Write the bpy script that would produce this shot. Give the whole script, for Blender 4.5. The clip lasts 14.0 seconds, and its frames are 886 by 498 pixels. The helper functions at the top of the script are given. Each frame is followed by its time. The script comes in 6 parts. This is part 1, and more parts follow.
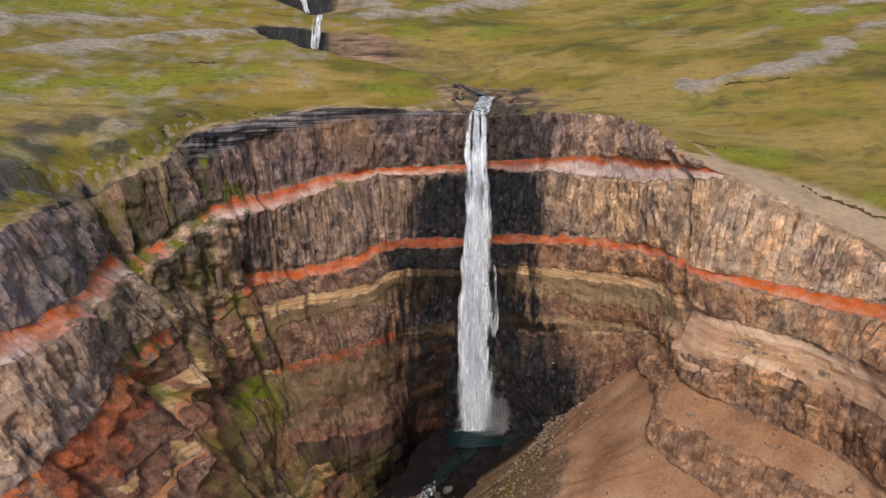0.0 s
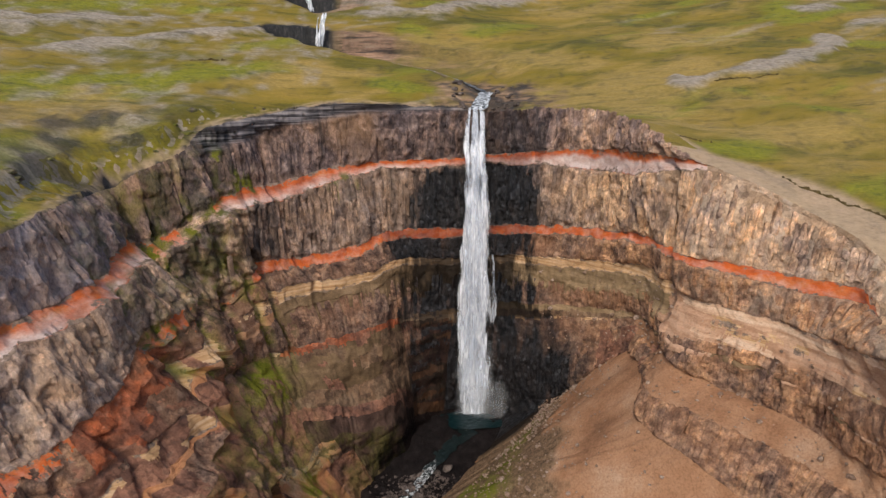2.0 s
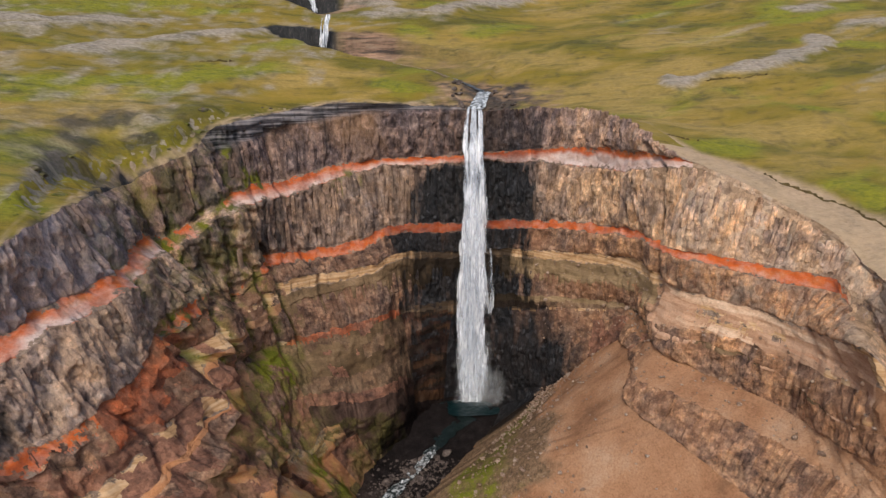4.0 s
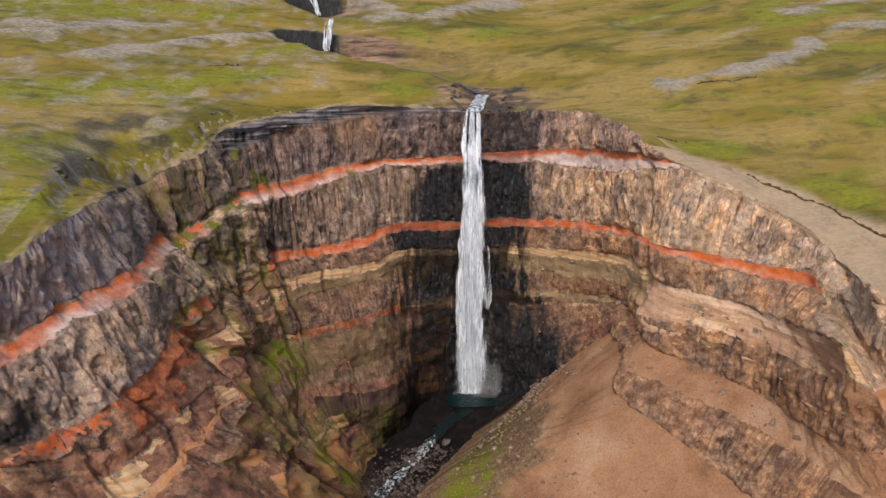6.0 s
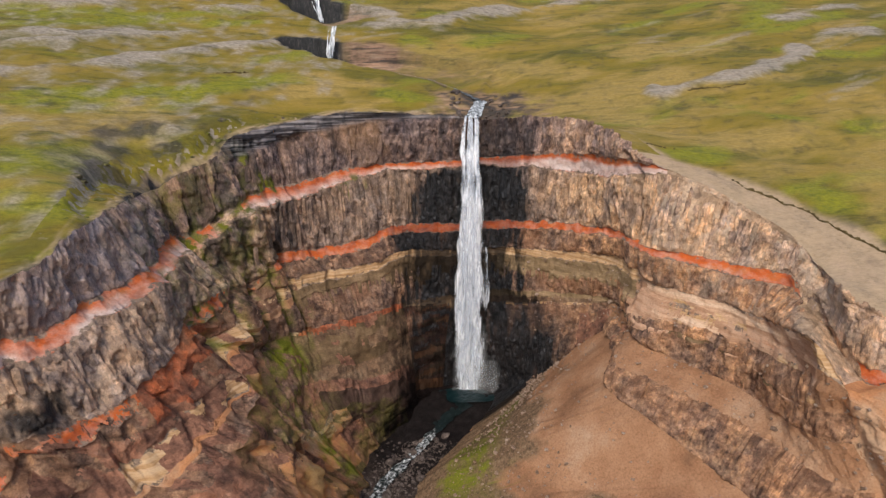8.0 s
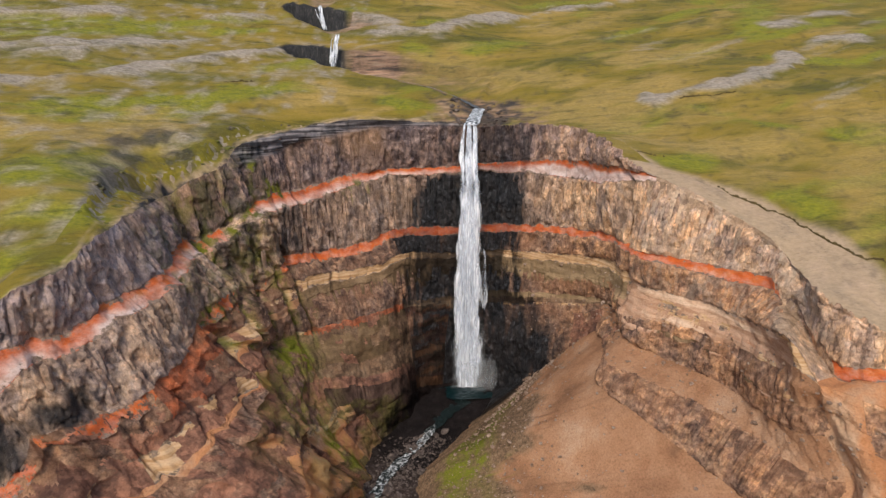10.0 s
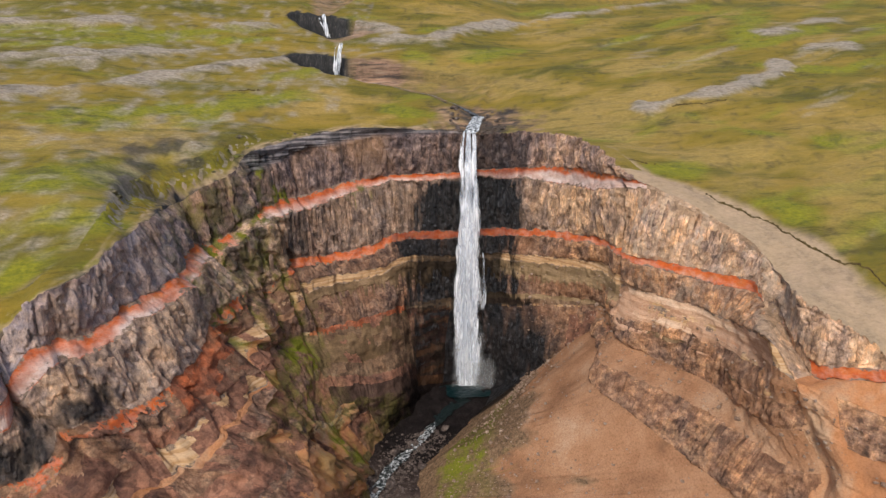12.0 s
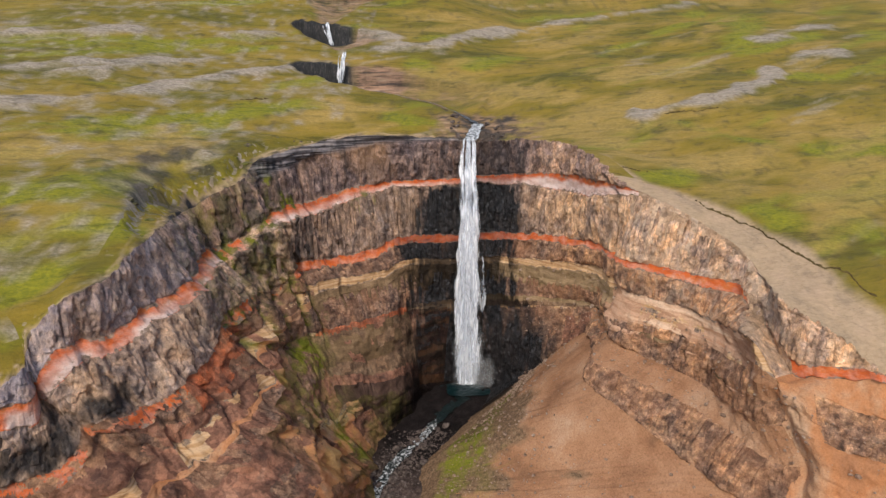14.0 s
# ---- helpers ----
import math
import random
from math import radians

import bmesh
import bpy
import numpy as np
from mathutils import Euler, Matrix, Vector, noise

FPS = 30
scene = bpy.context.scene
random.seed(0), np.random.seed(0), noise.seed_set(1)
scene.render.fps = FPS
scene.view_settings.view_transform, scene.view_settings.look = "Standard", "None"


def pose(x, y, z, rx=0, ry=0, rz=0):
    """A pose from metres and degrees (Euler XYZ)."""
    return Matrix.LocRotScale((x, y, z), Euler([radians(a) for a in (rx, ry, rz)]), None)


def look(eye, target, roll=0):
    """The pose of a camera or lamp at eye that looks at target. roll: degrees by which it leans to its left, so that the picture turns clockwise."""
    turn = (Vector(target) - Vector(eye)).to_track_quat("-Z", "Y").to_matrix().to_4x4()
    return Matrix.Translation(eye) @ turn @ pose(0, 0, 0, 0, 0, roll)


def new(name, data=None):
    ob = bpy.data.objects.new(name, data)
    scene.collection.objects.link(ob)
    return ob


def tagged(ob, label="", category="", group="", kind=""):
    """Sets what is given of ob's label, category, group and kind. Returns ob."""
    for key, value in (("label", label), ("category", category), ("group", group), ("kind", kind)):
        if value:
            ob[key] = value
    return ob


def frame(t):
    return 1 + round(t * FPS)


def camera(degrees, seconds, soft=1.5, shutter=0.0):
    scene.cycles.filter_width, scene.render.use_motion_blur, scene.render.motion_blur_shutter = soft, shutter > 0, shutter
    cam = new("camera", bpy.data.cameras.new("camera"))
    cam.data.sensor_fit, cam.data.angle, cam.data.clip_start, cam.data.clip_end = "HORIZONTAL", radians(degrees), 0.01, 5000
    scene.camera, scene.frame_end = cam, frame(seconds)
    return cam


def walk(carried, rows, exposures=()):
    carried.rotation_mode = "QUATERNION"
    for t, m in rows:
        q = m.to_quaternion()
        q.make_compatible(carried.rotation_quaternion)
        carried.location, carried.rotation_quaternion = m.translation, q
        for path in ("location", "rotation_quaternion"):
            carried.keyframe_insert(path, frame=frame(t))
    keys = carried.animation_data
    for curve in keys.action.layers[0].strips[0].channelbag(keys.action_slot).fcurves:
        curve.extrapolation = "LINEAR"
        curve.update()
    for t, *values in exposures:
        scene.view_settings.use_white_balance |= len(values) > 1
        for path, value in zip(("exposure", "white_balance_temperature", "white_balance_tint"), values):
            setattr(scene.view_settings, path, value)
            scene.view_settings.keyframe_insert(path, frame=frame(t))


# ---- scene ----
cam = camera(75.0, 14.0, soft=1.4)
METRES, EYE, TILT, LEAN, TURN = 66.0, 131.0, -15.0, 0.0, 0.0
ROWS = [
    (0.0, 0.0000, -0.0000, 0.0000, -0.00, -0.00, -0.00),
    (0.5, 0.0025, -0.0355, -0.0094, 0.05, -0.09, 0.01),
    (1.0, 0.0052, -0.0710, -0.0192, 0.10, -0.18, 0.01),
    (1.5, 0.0080, -0.1062, -0.0289, 0.16, -0.29, -0.00),
    (2.0, 0.0112, -0.1417, -0.0376, 0.20, -0.38, -0.02),
    (2.5, 0.0146, -0.1775, -0.0444, 0.24, -0.46, -0.02),
    (3.0, 0.0178, -0.2127, -0.0491, 0.28, -0.54, -0.03),
    (5.5, 0.0332, -0.3862, -0.0590, 0.47, -0.83, -0.04),
    (6.0, 0.0361, -0.4212, -0.0583, 0.49, -0.87, -0.03),
    (6.5, 0.0387, -0.4565, -0.0557, 0.51, -0.89, -0.04),
    (7.0, 0.0409, -0.4921, -0.0521, 0.53, -0.90, -0.05),
    (7.5, 0.0430, -0.5278, -0.0479, 0.54, -0.93, -0.06),
    (8.0, 0.0450, -0.5636, -0.0431, 0.55, -0.96, -0.06),
    (10.5, 0.0528, -0.7450, -0.0134, 0.61, -1.01, -0.07),
    (11.0, 0.0540, -0.7811, -0.0068, 0.63, -1.01, -0.07),
    (11.5, 0.0550, -0.8172, 0.0003, 0.65, -1.02, -0.09),
    (12.0, 0.0557, -0.8534, 0.0075, 0.66, -1.02, -0.09),
    (12.5, 0.0561, -0.8895, 0.0145, 0.69, -1.03, -0.09),
    (13.0, 0.0568, -0.9254, 0.0215, 0.71, -1.04, -0.09),
    (13.5, 0.0575, -0.9614, 0.0288, 0.73, -1.04, -0.08),
    (14.0, 0.0583, -0.9976, 0.0362, 0.75, -1.03, -0.06),
]
walk(cam, [(t, pose(0, 0, EYE, TILT, LEAN, TURN) @ pose(METRES * x, METRES * y, METRES * z, 90 + pitch, roll, yaw)) for t, x, y, z, yaw, pitch, roll in ROWS], exposures=[(0.0, 0.12), (7.0, 0.21), (14.0, 0.26)])

# ---- contours of the strata round the gorge: x, y, z of each edge, station by station ----
U_WEST = [0, 1, 1.3, 1.5, 1.8, 2.3, 3, 3.6, 4, 4.2, 4.4, 4.55, 4.7, 5, 5.5, 6, 6.4, 6.8, 7.3, 8, 9, 9.6]
U_EAST = [10, 10.5, 11, 11.6, 12.2, 12.8, 13.3, 14, 15, 16, 16.5, 17, 18, 19, 20, 21]
C0W = [(-126.0, 62.0, 67.2), (-113.2, 68.0, 75.0), (-108.6, 73.0, 78.0), (-110.4, 77.0, 80.1), (-111.0, 81.0, 84.0), (-102.8, 84.0, 92.8), (-95.2, 95.0, 96.4), (-93.6, 104.0, 100.6), (-93.8, 118.0, 102.3), (-94.8, 125.0, 102.8), (-95.9, 132.0, 103.4), (-98.2, 141.0, 103.0), (-100.3, 150.0, 102.6), (-99.7, 160.0, 102.7), (-91.8, 166.0, 107.7), (-83.5, 174.0, 111.7), (-81.0, 184.0, 118.1), (-74.6, 190.0, 120.2), (-63.2, 205.0, 122.8), (-38.9, 218.0, 126.3), (-12.0, 222.0, 125.1), (4.5, 222.0, 124.6)]
C0E = [(12.2, 221.0, 123.3), (21.0, 221.0, 122.7), (39.5, 216.0, 123.7), (53.4, 204.0, 123.6), (61.4, 182.0, 121.1), (68.0, 165.0, 115.3), (74.0, 158.0, 111.0), (86.8, 150.0, 106.0), (96.7, 142.0, 100.3), (103.9, 128.0, 94.8), (106.4, 118.0, 89.0), (104.5, 102.0, 86.3), (110.9, 96.0, 82.5), (116.9, 89.0, 78.5), (121.5, 84.0, 74.1), (128.1, 72.0, 69.0)]
C1W = [(-126.6, 61.0, 61.4), (-110.9, 66.0, 72.1), (-105.1, 70.0, 71.4), (-107.2, 74.0, 73.3), (-106.8, 77.0, 75.9), (-103.1, 81.0, 80.7), (-96.0, 93.0, 79.5), (-90.5, 104.0, 83.7), (-88.4, 114.0, 84.1), (-86.1, 122.0, 85.9), (-85.7, 130.0, 85.2), (-91.6, 142.0, 87.2), (-95.4, 155.0, 88.7), (-94.4, 160.5, 86.2), (-88.2, 164.0, 87.2), (-80.1, 169.0, 92.6), (-73.6, 180.0, 97.2), (-68.0, 187.0, 99.0), (-61.1, 195.0, 99.2), (-39.1, 213.0, 103.1), (-17.9, 222.0, 104.4), (4.5, 222.0, 104.9)]
C1E = [(12.9, 221.0, 106.2), (21.3, 221.0, 106.8), (39.8, 214.0, 108.9), (55.6, 198.0, 110.8), (63.5, 178.0, 111.7), (69.9, 163.0, 112.1), (75.9, 157.0, 110.5), (86.7, 149.5, 105.0), (96.6, 141.5, 99.4), (103.8, 127.5, 94.0), (106.2, 117.5, 88.2), (104.3, 101.5, 85.6), (110.7, 95.5, 81.8), (116.7, 88.5, 77.9), (121.3, 83.5, 73.5), (127.8, 71.5, 68.4)]
C2W = [(-127.2, 60.0, 55.5), (-111.6, 65.0, 65.4), (-105.0, 69.0, 64.5), (-105.0, 73.0, 67.1), (-103.3, 76.0, 70.5), (-98.7, 80.0, 75.2), (-91.2, 91.0, 75.9), (-85.4, 102.0, 80.0), (-83.4, 112.0, 80.0), (-81.3, 119.5, 82.1), (-80.5, 127.0, 81.4), (-84.5, 139.0, 83.7), (-87.5, 151.0, 83.2), (-87.8, 157.0, 81.4), (-81.2, 160.0, 85.2), (-74.6, 166.0, 90.0), (-69.7, 178.0, 92.7), (-64.1, 185.0, 93.5), (-56.9, 192.0, 93.3), (-37.6, 211.0, 98.8), (-17.9, 221.0, 101.1), (4.6, 221.0, 101.7)]
C2E = [(12.9, 220.0, 102.7), (21.3, 220.0, 102.7), (39.9, 213.0, 103.1), (55.6, 196.0, 103.4), (63.3, 175.0, 105.3), (69.7, 161.0, 108.2), (75.8, 156.0, 108.9), (86.6, 149.0, 104.0), (96.5, 141.0, 98.5), (103.7, 127.0, 93.1), (106.1, 117.0, 87.4), (104.1, 101.0, 84.9), (110.5, 95.0, 81.1), (116.5, 88.0, 77.3), (121.1, 83.0, 72.9), (127.5, 71.0, 67.9)]
C3W = [(-127.6, 58.0, 46.9), (-112.5, 62.0, 50.6), (-100.8, 67.0, 52.1), (-95.0, 72.0, 59.1), (-94.0, 76.0, 60.9), (-89.3, 84.0, 58.6), (-81.9, 93.0, 58.9), (-78.7, 102.0, 60.2), (-78.1, 112.0, 61.7), (-77.3, 117.0, 64.5), (-77.2, 123.0, 68.6), (-78.9, 131.0, 69.9), (-77.1, 144.0, 70.2), (-75.2, 156.0, 69.5), (-72.7, 168.0, 65.3), (-66.9, 175.0, 70.6), (-66.1, 182.0, 72.3), (-61.2, 188.0, 73.1), (-53.9, 196.0, 71.2), (-33.7, 205.0, 73.6), (-20.1, 214.0, 77.5), (4.6, 218.0, 77.3)]
C3E = [(13.1, 218.0, 78.2), (21.6, 218.0, 78.5), (42.4, 205.0, 81.3), (57.5, 187.0, 84.1), (66.3, 172.0, 85.6), (68.5, 158.0, 84.8), (71.2, 152.0, 84.8), (81.2, 143.0, 84.9), (93.3, 134.0, 84.0), (102.0, 123.0, 84.3), (103.3, 113.0, 80.1), (106.1, 96.0, 71.1), (109.2, 90.0, 71.6), (116.1, 86.0, 72.6), (120.1, 82.0, 74.1), (127.3, 71.0, 68.7)]
C4W = [(-128.3, 57.0, 40.9), (-112.7, 61.0, 46.3), (-97.6, 66.0, 49.4), (-92.1, 71.0, 54.5), (-89.5, 75.0, 56.2), (-86.0, 83.0, 54.6), (-79.3, 92.0, 55.7), (-75.5, 101.0, 55.9), (-74.6, 110.0, 56.5), (-73.8, 115.0, 59.1), (-74.0, 121.0, 63.7), (-75.7, 129.0, 65.5), (-74.9, 141.0, 66.1), (-72.5, 154.0, 66.1), (-70.8, 165.0, 62.6), (-65.4, 173.0, 67.4), (-63.3, 180.0, 68.9), (-59.7, 186.0, 69.6), (-52.3, 194.0, 67.9), (-33.6, 203.0, 69.1), (-20.0, 212.0, 73.6), (4.6, 216.0, 74.0)]
C4E = [(13.1, 216.0, 74.9), (21.5, 216.0, 75.2), (42.2, 203.0, 78.7), (57.3, 185.0, 81.3), (66.0, 170.0, 83.0), (68.1, 156.0, 82.6), (70.8, 150.0, 82.7), (80.8, 141.0, 81.8), (92.9, 132.0, 80.6), (101.5, 121.0, 81.0), (103.8, 111.0, 76.0), (105.9, 93.0, 67.1), (109.3, 88.0, 68.7), (116.1, 84.0, 69.8), (120.0, 80.0, 71.7), (127.2, 70.0, 66.0)]
C5W = [(-129.4, 56.0, 33.0), (-113.2, 60.0, 40.1), (-93.1, 64.0, 42.1), (-83.6, 70.0, 46.4), (-79.8, 78.0, 45.9), (-78.9, 83.0, 46.1), (-77.0, 90.0, 46.1), (-71.8, 102.0, 48.6), (-67.8, 112.0, 50.1), (-64.9, 121.0, 50.6), (-64.8, 127.0, 49.6), (-73.3, 133.0, 58.1), (-71.6, 141.0, 59.8), (-66.5, 150.0, 61.7), (-64.8, 160.0, 60.8), (-61.9, 172.0, 61.3), (-59.5, 178.0, 63.0), (-56.0, 182.0, 64.3), (-45.2, 190.0, 64.3), (-27.8, 199.0, 64.6), (-17.6, 208.0, 67.0), (4.6, 214.0, 66.1)]
C5E = [(13.1, 214.0, 67.0), (21.5, 213.0, 67.6), (39.6, 201.0, 70.1), (55.4, 186.0, 72.8), (66.6, 172.0, 75.2), (69.3, 158.0, 74.2), (72.5, 149.0, 72.6), (81.4, 140.0, 72.6), (91.3, 128.0, 71.9), (94.6, 110.0, 73.5), (94.0, 97.0, 76.5), (98.5, 90.0, 67.2), (103.2, 84.0, 66.9), (112.3, 80.0, 64.0), (118.9, 76.0, 63.0), (126.1, 67.0, 60.5)]
C6W = [(-129.6, 55.0, 28.6), (-113.4, 59.0, 35.6), (-90.3, 63.0, 37.6), (-80.3, 68.0, 40.7), (-75.9, 75.0, 40.7), (-73.1, 80.0, 41.6), (-70.6, 88.0, 41.6), (-65.6, 99.0, 44.3), (-62.8, 110.0, 44.8), (-61.7, 119.0, 45.0), (-61.9, 125.0, 45.0), (-68.3, 131.0, 55.1), (-66.9, 139.0, 56.9), (-62.9, 148.0, 57.2), (-62.2, 158.0, 56.6), (-60.5, 170.0, 56.8), (-58.1, 176.0, 58.4), (-55.2, 180.5, 60.2), (-45.2, 189.0, 59.9), (-27.8, 198.0, 61.6), (-17.6, 207.0, 64.4), (4.6, 213.0, 63.1)]
C6E = [(13.1, 213.0, 64.0), (21.6, 213.0, 64.3), (39.6, 200.0, 66.7), (55.4, 185.0, 69.4), (66.4, 170.5, 71.9), (69.1, 156.0, 70.8), (72.2, 147.0, 68.7), (80.8, 137.0, 68.2), (91.3, 124.0, 66.1), (95.7, 105.0, 67.9), (95.0, 92.0, 69.8), (99.0, 86.0, 65.8), (102.9, 81.0, 63.3), (112.1, 77.0, 58.8), (118.6, 73.0, 58.0), (125.3, 65.0, 56.9)]
C6BW = [(-129.8, 54.8, 26.9), (-113.4, 58.6, 34.6), (-89.7, 62.6, 36.2), (-79.3, 67.6, 39.6), (-74.4, 74.4, 39.6), (-71.6, 79.2, 40.5), (-68.2, 87.6, 41.3), (-63.6, 98.6, 43.5), (-61.0, 109.6, 44.0), (-60.4, 118.4, 44.2), (-61.1, 124.6, 44.5), (-67.1, 130.8, 53.6), (-66.2, 139.2, 54.6), (-63.0, 148.8, 54.8), (-61.8, 158.8, 54.4), (-59.9, 170.0, 54.4), (-57.1, 175.6, 55.6), (-53.9, 179.6, 57.2), (-44.0, 187.2, 57.1), (-27.2, 196.4, 58.6), (-17.4, 206.4, 60.5), (4.6, 212.4, 59.6)]
C6BE = [(13.1, 212.6, 60.5), (21.6, 212.4, 61.2), (39.8, 200.0, 61.0), (55.8, 185.0, 63.5), (66.6, 170.0, 67.5), (68.2, 157.0, 64.8), (67.4, 147.0, 60.4), (78.1, 136.0, 60.7), (90.0, 121.0, 58.9), (93.8, 100.0, 57.7), (96.2, 91.5, 59.8), (99.8, 85.5, 61.5), (103.2, 80.0, 60.4), (112.1, 76.0, 56.8), (118.6, 72.0, 56.1), (125.3, 64.5, 55.3)]
C7W = [(-130.7, 54.0, 20.4), (-113.1, 57.0, 30.4), (-87.3, 61.0, 30.4), (-75.4, 66.0, 35.1), (-68.7, 72.0, 35.6), (-65.5, 76.0, 36.1), (-58.8, 86.0, 40.1), (-55.7, 97.0, 40.5), (-53.9, 108.0, 40.7), (-55.1, 116.0, 41.2), (-58.0, 123.0, 42.7), (-62.4, 130.0, 47.4), (-63.8, 140.0, 45.2), (-63.8, 152.0, 45.4), (-60.4, 162.0, 45.8), (-57.5, 170.0, 44.8), (-53.5, 174.0, 44.4), (-48.8, 176.0, 44.9), (-39.2, 180.0, 45.9), (-24.7, 190.0, 46.9), (-16.4, 204.0, 44.8), (4.6, 210.0, 45.5)]
C7E = [(13.2, 211.0, 46.7), (21.7, 210.0, 48.6), (42.3, 196.0, 52.4), (58.6, 184.0, 55.6), (67.8, 170.0, 57.7), (68.4, 158.0, 57.0), (67.1, 144.0, 54.6), (78.0, 133.0, 51.7), (89.7, 118.0, 50.7), (94.1, 97.0, 51.6), (96.8, 89.0, 52.8), (100.4, 84.0, 55.1), (103.1, 78.0, 56.3), (111.8, 74.0, 53.8), (118.2, 70.0, 53.2), (124.5, 63.0, 53.4)]
C8W = [(-129.8, 50.0, 10.1), (-104.7, 52.0, 17.4), (-80.0, 56.0, 20.7), (-66.2, 60.0, 26.0), (-57.4, 65.0, 26.8), (-53.1, 72.0, 31.9), (-46.7, 84.0, 33.8), (-47.5, 100.0, 34.2), (-47.2, 118.0, 33.2), (-51.2, 124.0, 34.1), (-55.3, 130.0, 35.1), (-56.6, 135.0, 34.6), (-58.0, 140.0, 34.1), (-55.6, 150.0, 38.8), (-52.8, 158.0, 37.3), (-51.8, 164.0, 35.6), (-47.7, 167.0, 32.7), (-41.1, 172.0, 30.2), (-34.5, 178.0, 27.1), (-22.3, 188.0, 28.0), (-12.3, 202.0, 24.3), (1.8, 208.0, 24.7)]
C8E = [(13.4, 210.0, 23.8), (22.0, 208.0, 24.8), (42.6, 193.0, 34.8), (58.5, 180.0, 43.5), (66.7, 169.0, 52.3), (66.0, 156.0, 51.6), (58.9, 140.0, 48.1), (67.8, 126.0, 48.5), (85.3, 108.0, 45.8), (95.2, 90.0, 44.3), (100.0, 83.0, 43.5), (104.1, 79.0, 44.6), (105.6, 74.0, 45.6), (112.5, 70.0, 44.3), (118.7, 66.0, 44.0), (124.3, 60.0, 44.0)]
C9W = [(-129.8, 46.0, -4.0), (-97.4, 48.0, 3.5), (-70.3, 52.0, 12.3), (-56.6, 56.0, 17.3), (-47.8, 62.0, 20.4), (-40.3, 70.0, 24.2), (-35.1, 84.0, 27.8), (-37.2, 98.0, 27.1), (-41.1, 112.0, 28.0), (-43.9, 119.5, 27.1), (-46.6, 127.0, 26.1), (-47.4, 130.5, 25.1), (-48.3, 134.0, 24.1), (-46.9, 142.0, 20.3), (-45.3, 150.0, 15.2), (-41.6, 157.0, 17.7), (-39.7, 160.0, 17.3), (-35.4, 164.0, 17.8), (-31.0, 168.0, 15.5), (-16.8, 182.0, 10.4), (-11.0, 198.0, 4.5), (0.3, 207.0, 1.1)]
C9E = [(13.6, 209.0, 1.1), (25.0, 205.0, 7.2), (44.9, 186.0, 20.4), (56.0, 178.0, 36.0), (63.3, 168.0, 46.1), (62.3, 154.0, 47.4), (55.2, 136.0, 41.8), (60.7, 120.0, 41.7), (76.9, 102.0, 33.7), (88.3, 86.0, 31.2), (93.9, 80.0, 30.2), (100.2, 74.0, 31.5), (104.8, 69.0, 33.1), (111.1, 65.0, 34.1), (117.2, 61.0, 34.2), (123.1, 56.0, 35.6)]
C10W = [(-52.8, 60.0, -22.0), (-45.7, 70.0, -22.0), (-41.6, 80.0, -22.0), (-39.3, 88.0, -22.0), (-36.6, 96.0, -19.6), (-34.1, 106.0, -12.3), (-31.5, 116.0, -8.9), (-30.8, 126.0, -7.1), (-30.2, 135.0, -6.4), (-30.3, 138.5, -7.1), (-30.3, 142.0, -7.8), (-30.3, 144.5, -8.3), (-30.3, 147.0, -8.8), (-29.8, 152.0, -9.7), (-30.1, 158.0, -9.8), (-29.3, 164.0, -9.6), (-28.7, 168.0, -9.4), (-27.1, 172.0, -9.1), (-24.8, 176.0, -7.2), (-14.7, 186.0, -7.4), (-6.8, 200.0, -3.1), (0.3, 206.0, -1.6)]
C10E = [(13.6, 208.0, 0.3), (25.6, 203.0, 1.8), (37.4, 188.0, 12.7), (31.2, 180.0, 10.3), (25.3, 172.0, 9.0), (17.3, 166.0, 5.4), (12.1, 160.0, 3.6), (4.6, 150.0, 1.8), (-0.0, 138.0, -3.1), (-3.2, 128.0, -5.9), (-6.2, 120.0, -9.6), (-7.8, 108.0, -14.0), (-11.0, 95.0, -18.2), (-14.3, 86.0, -22.0), (-17.4, 78.0, -22.0), (-23.4, 62.0, -22.0)]

# ---- world, sun ----
world = bpy.data.worlds.new("sky")
scene.world = world
world.use_nodes = True
wn = world.node_tree
sky = wn.nodes.new("ShaderNodeTexSky")
sky.sky_type = "NISHITA"
sky.sun_disc = False
SUN_ELEV, SUN_AZ = 46.0, -166.0      # degrees above the horizon; from +y towards +x
sky.sun_elevation, sky.sun_rotation = radians(SUN_ELEV), radians(SUN_AZ)
sky.air_density, sky.dust_density = 1.0, 2.4
wn.links.new(sky.outputs[0], wn.nodes["Background"].inputs[0])
wn.nodes["Background"].inputs[1].default_value = 0.15
sun = new("sun", bpy.data.lights.new("sun", "SUN"))
sun.data.energy, sun.data.angle, sun.data.color = 1.75, radians(9.0), (1.0, 0.91, 0.79)
se, sa = radians(SUN_ELEV), radians(SUN_AZ)
sun.matrix_world = look((0, 0, 400), Vector((0, 0, 400)) - Vector((math.sin(sa) * math.cos(se), math.cos(sa) * math.cos(se), math.sin(se))))
scene.view_settings.exposure = 0.0


# ---- noise in arrays ----
def hash3(i, j, k, seed):
    n = (i * 374761393 + j * 668265263 + k * 2147483647 + seed * 974634777) & 0xFFFFFFFF
    n = ((n ^ (n >> 13)) * 1274126177) & 0xFFFFFFFF
    n = ((n ^ (n >> 16)) * 2246822519) & 0xFFFFFFFF
    return ((n ^ (n >> 15)) & 0xFFFFFF) / float(0xFFFFFF)


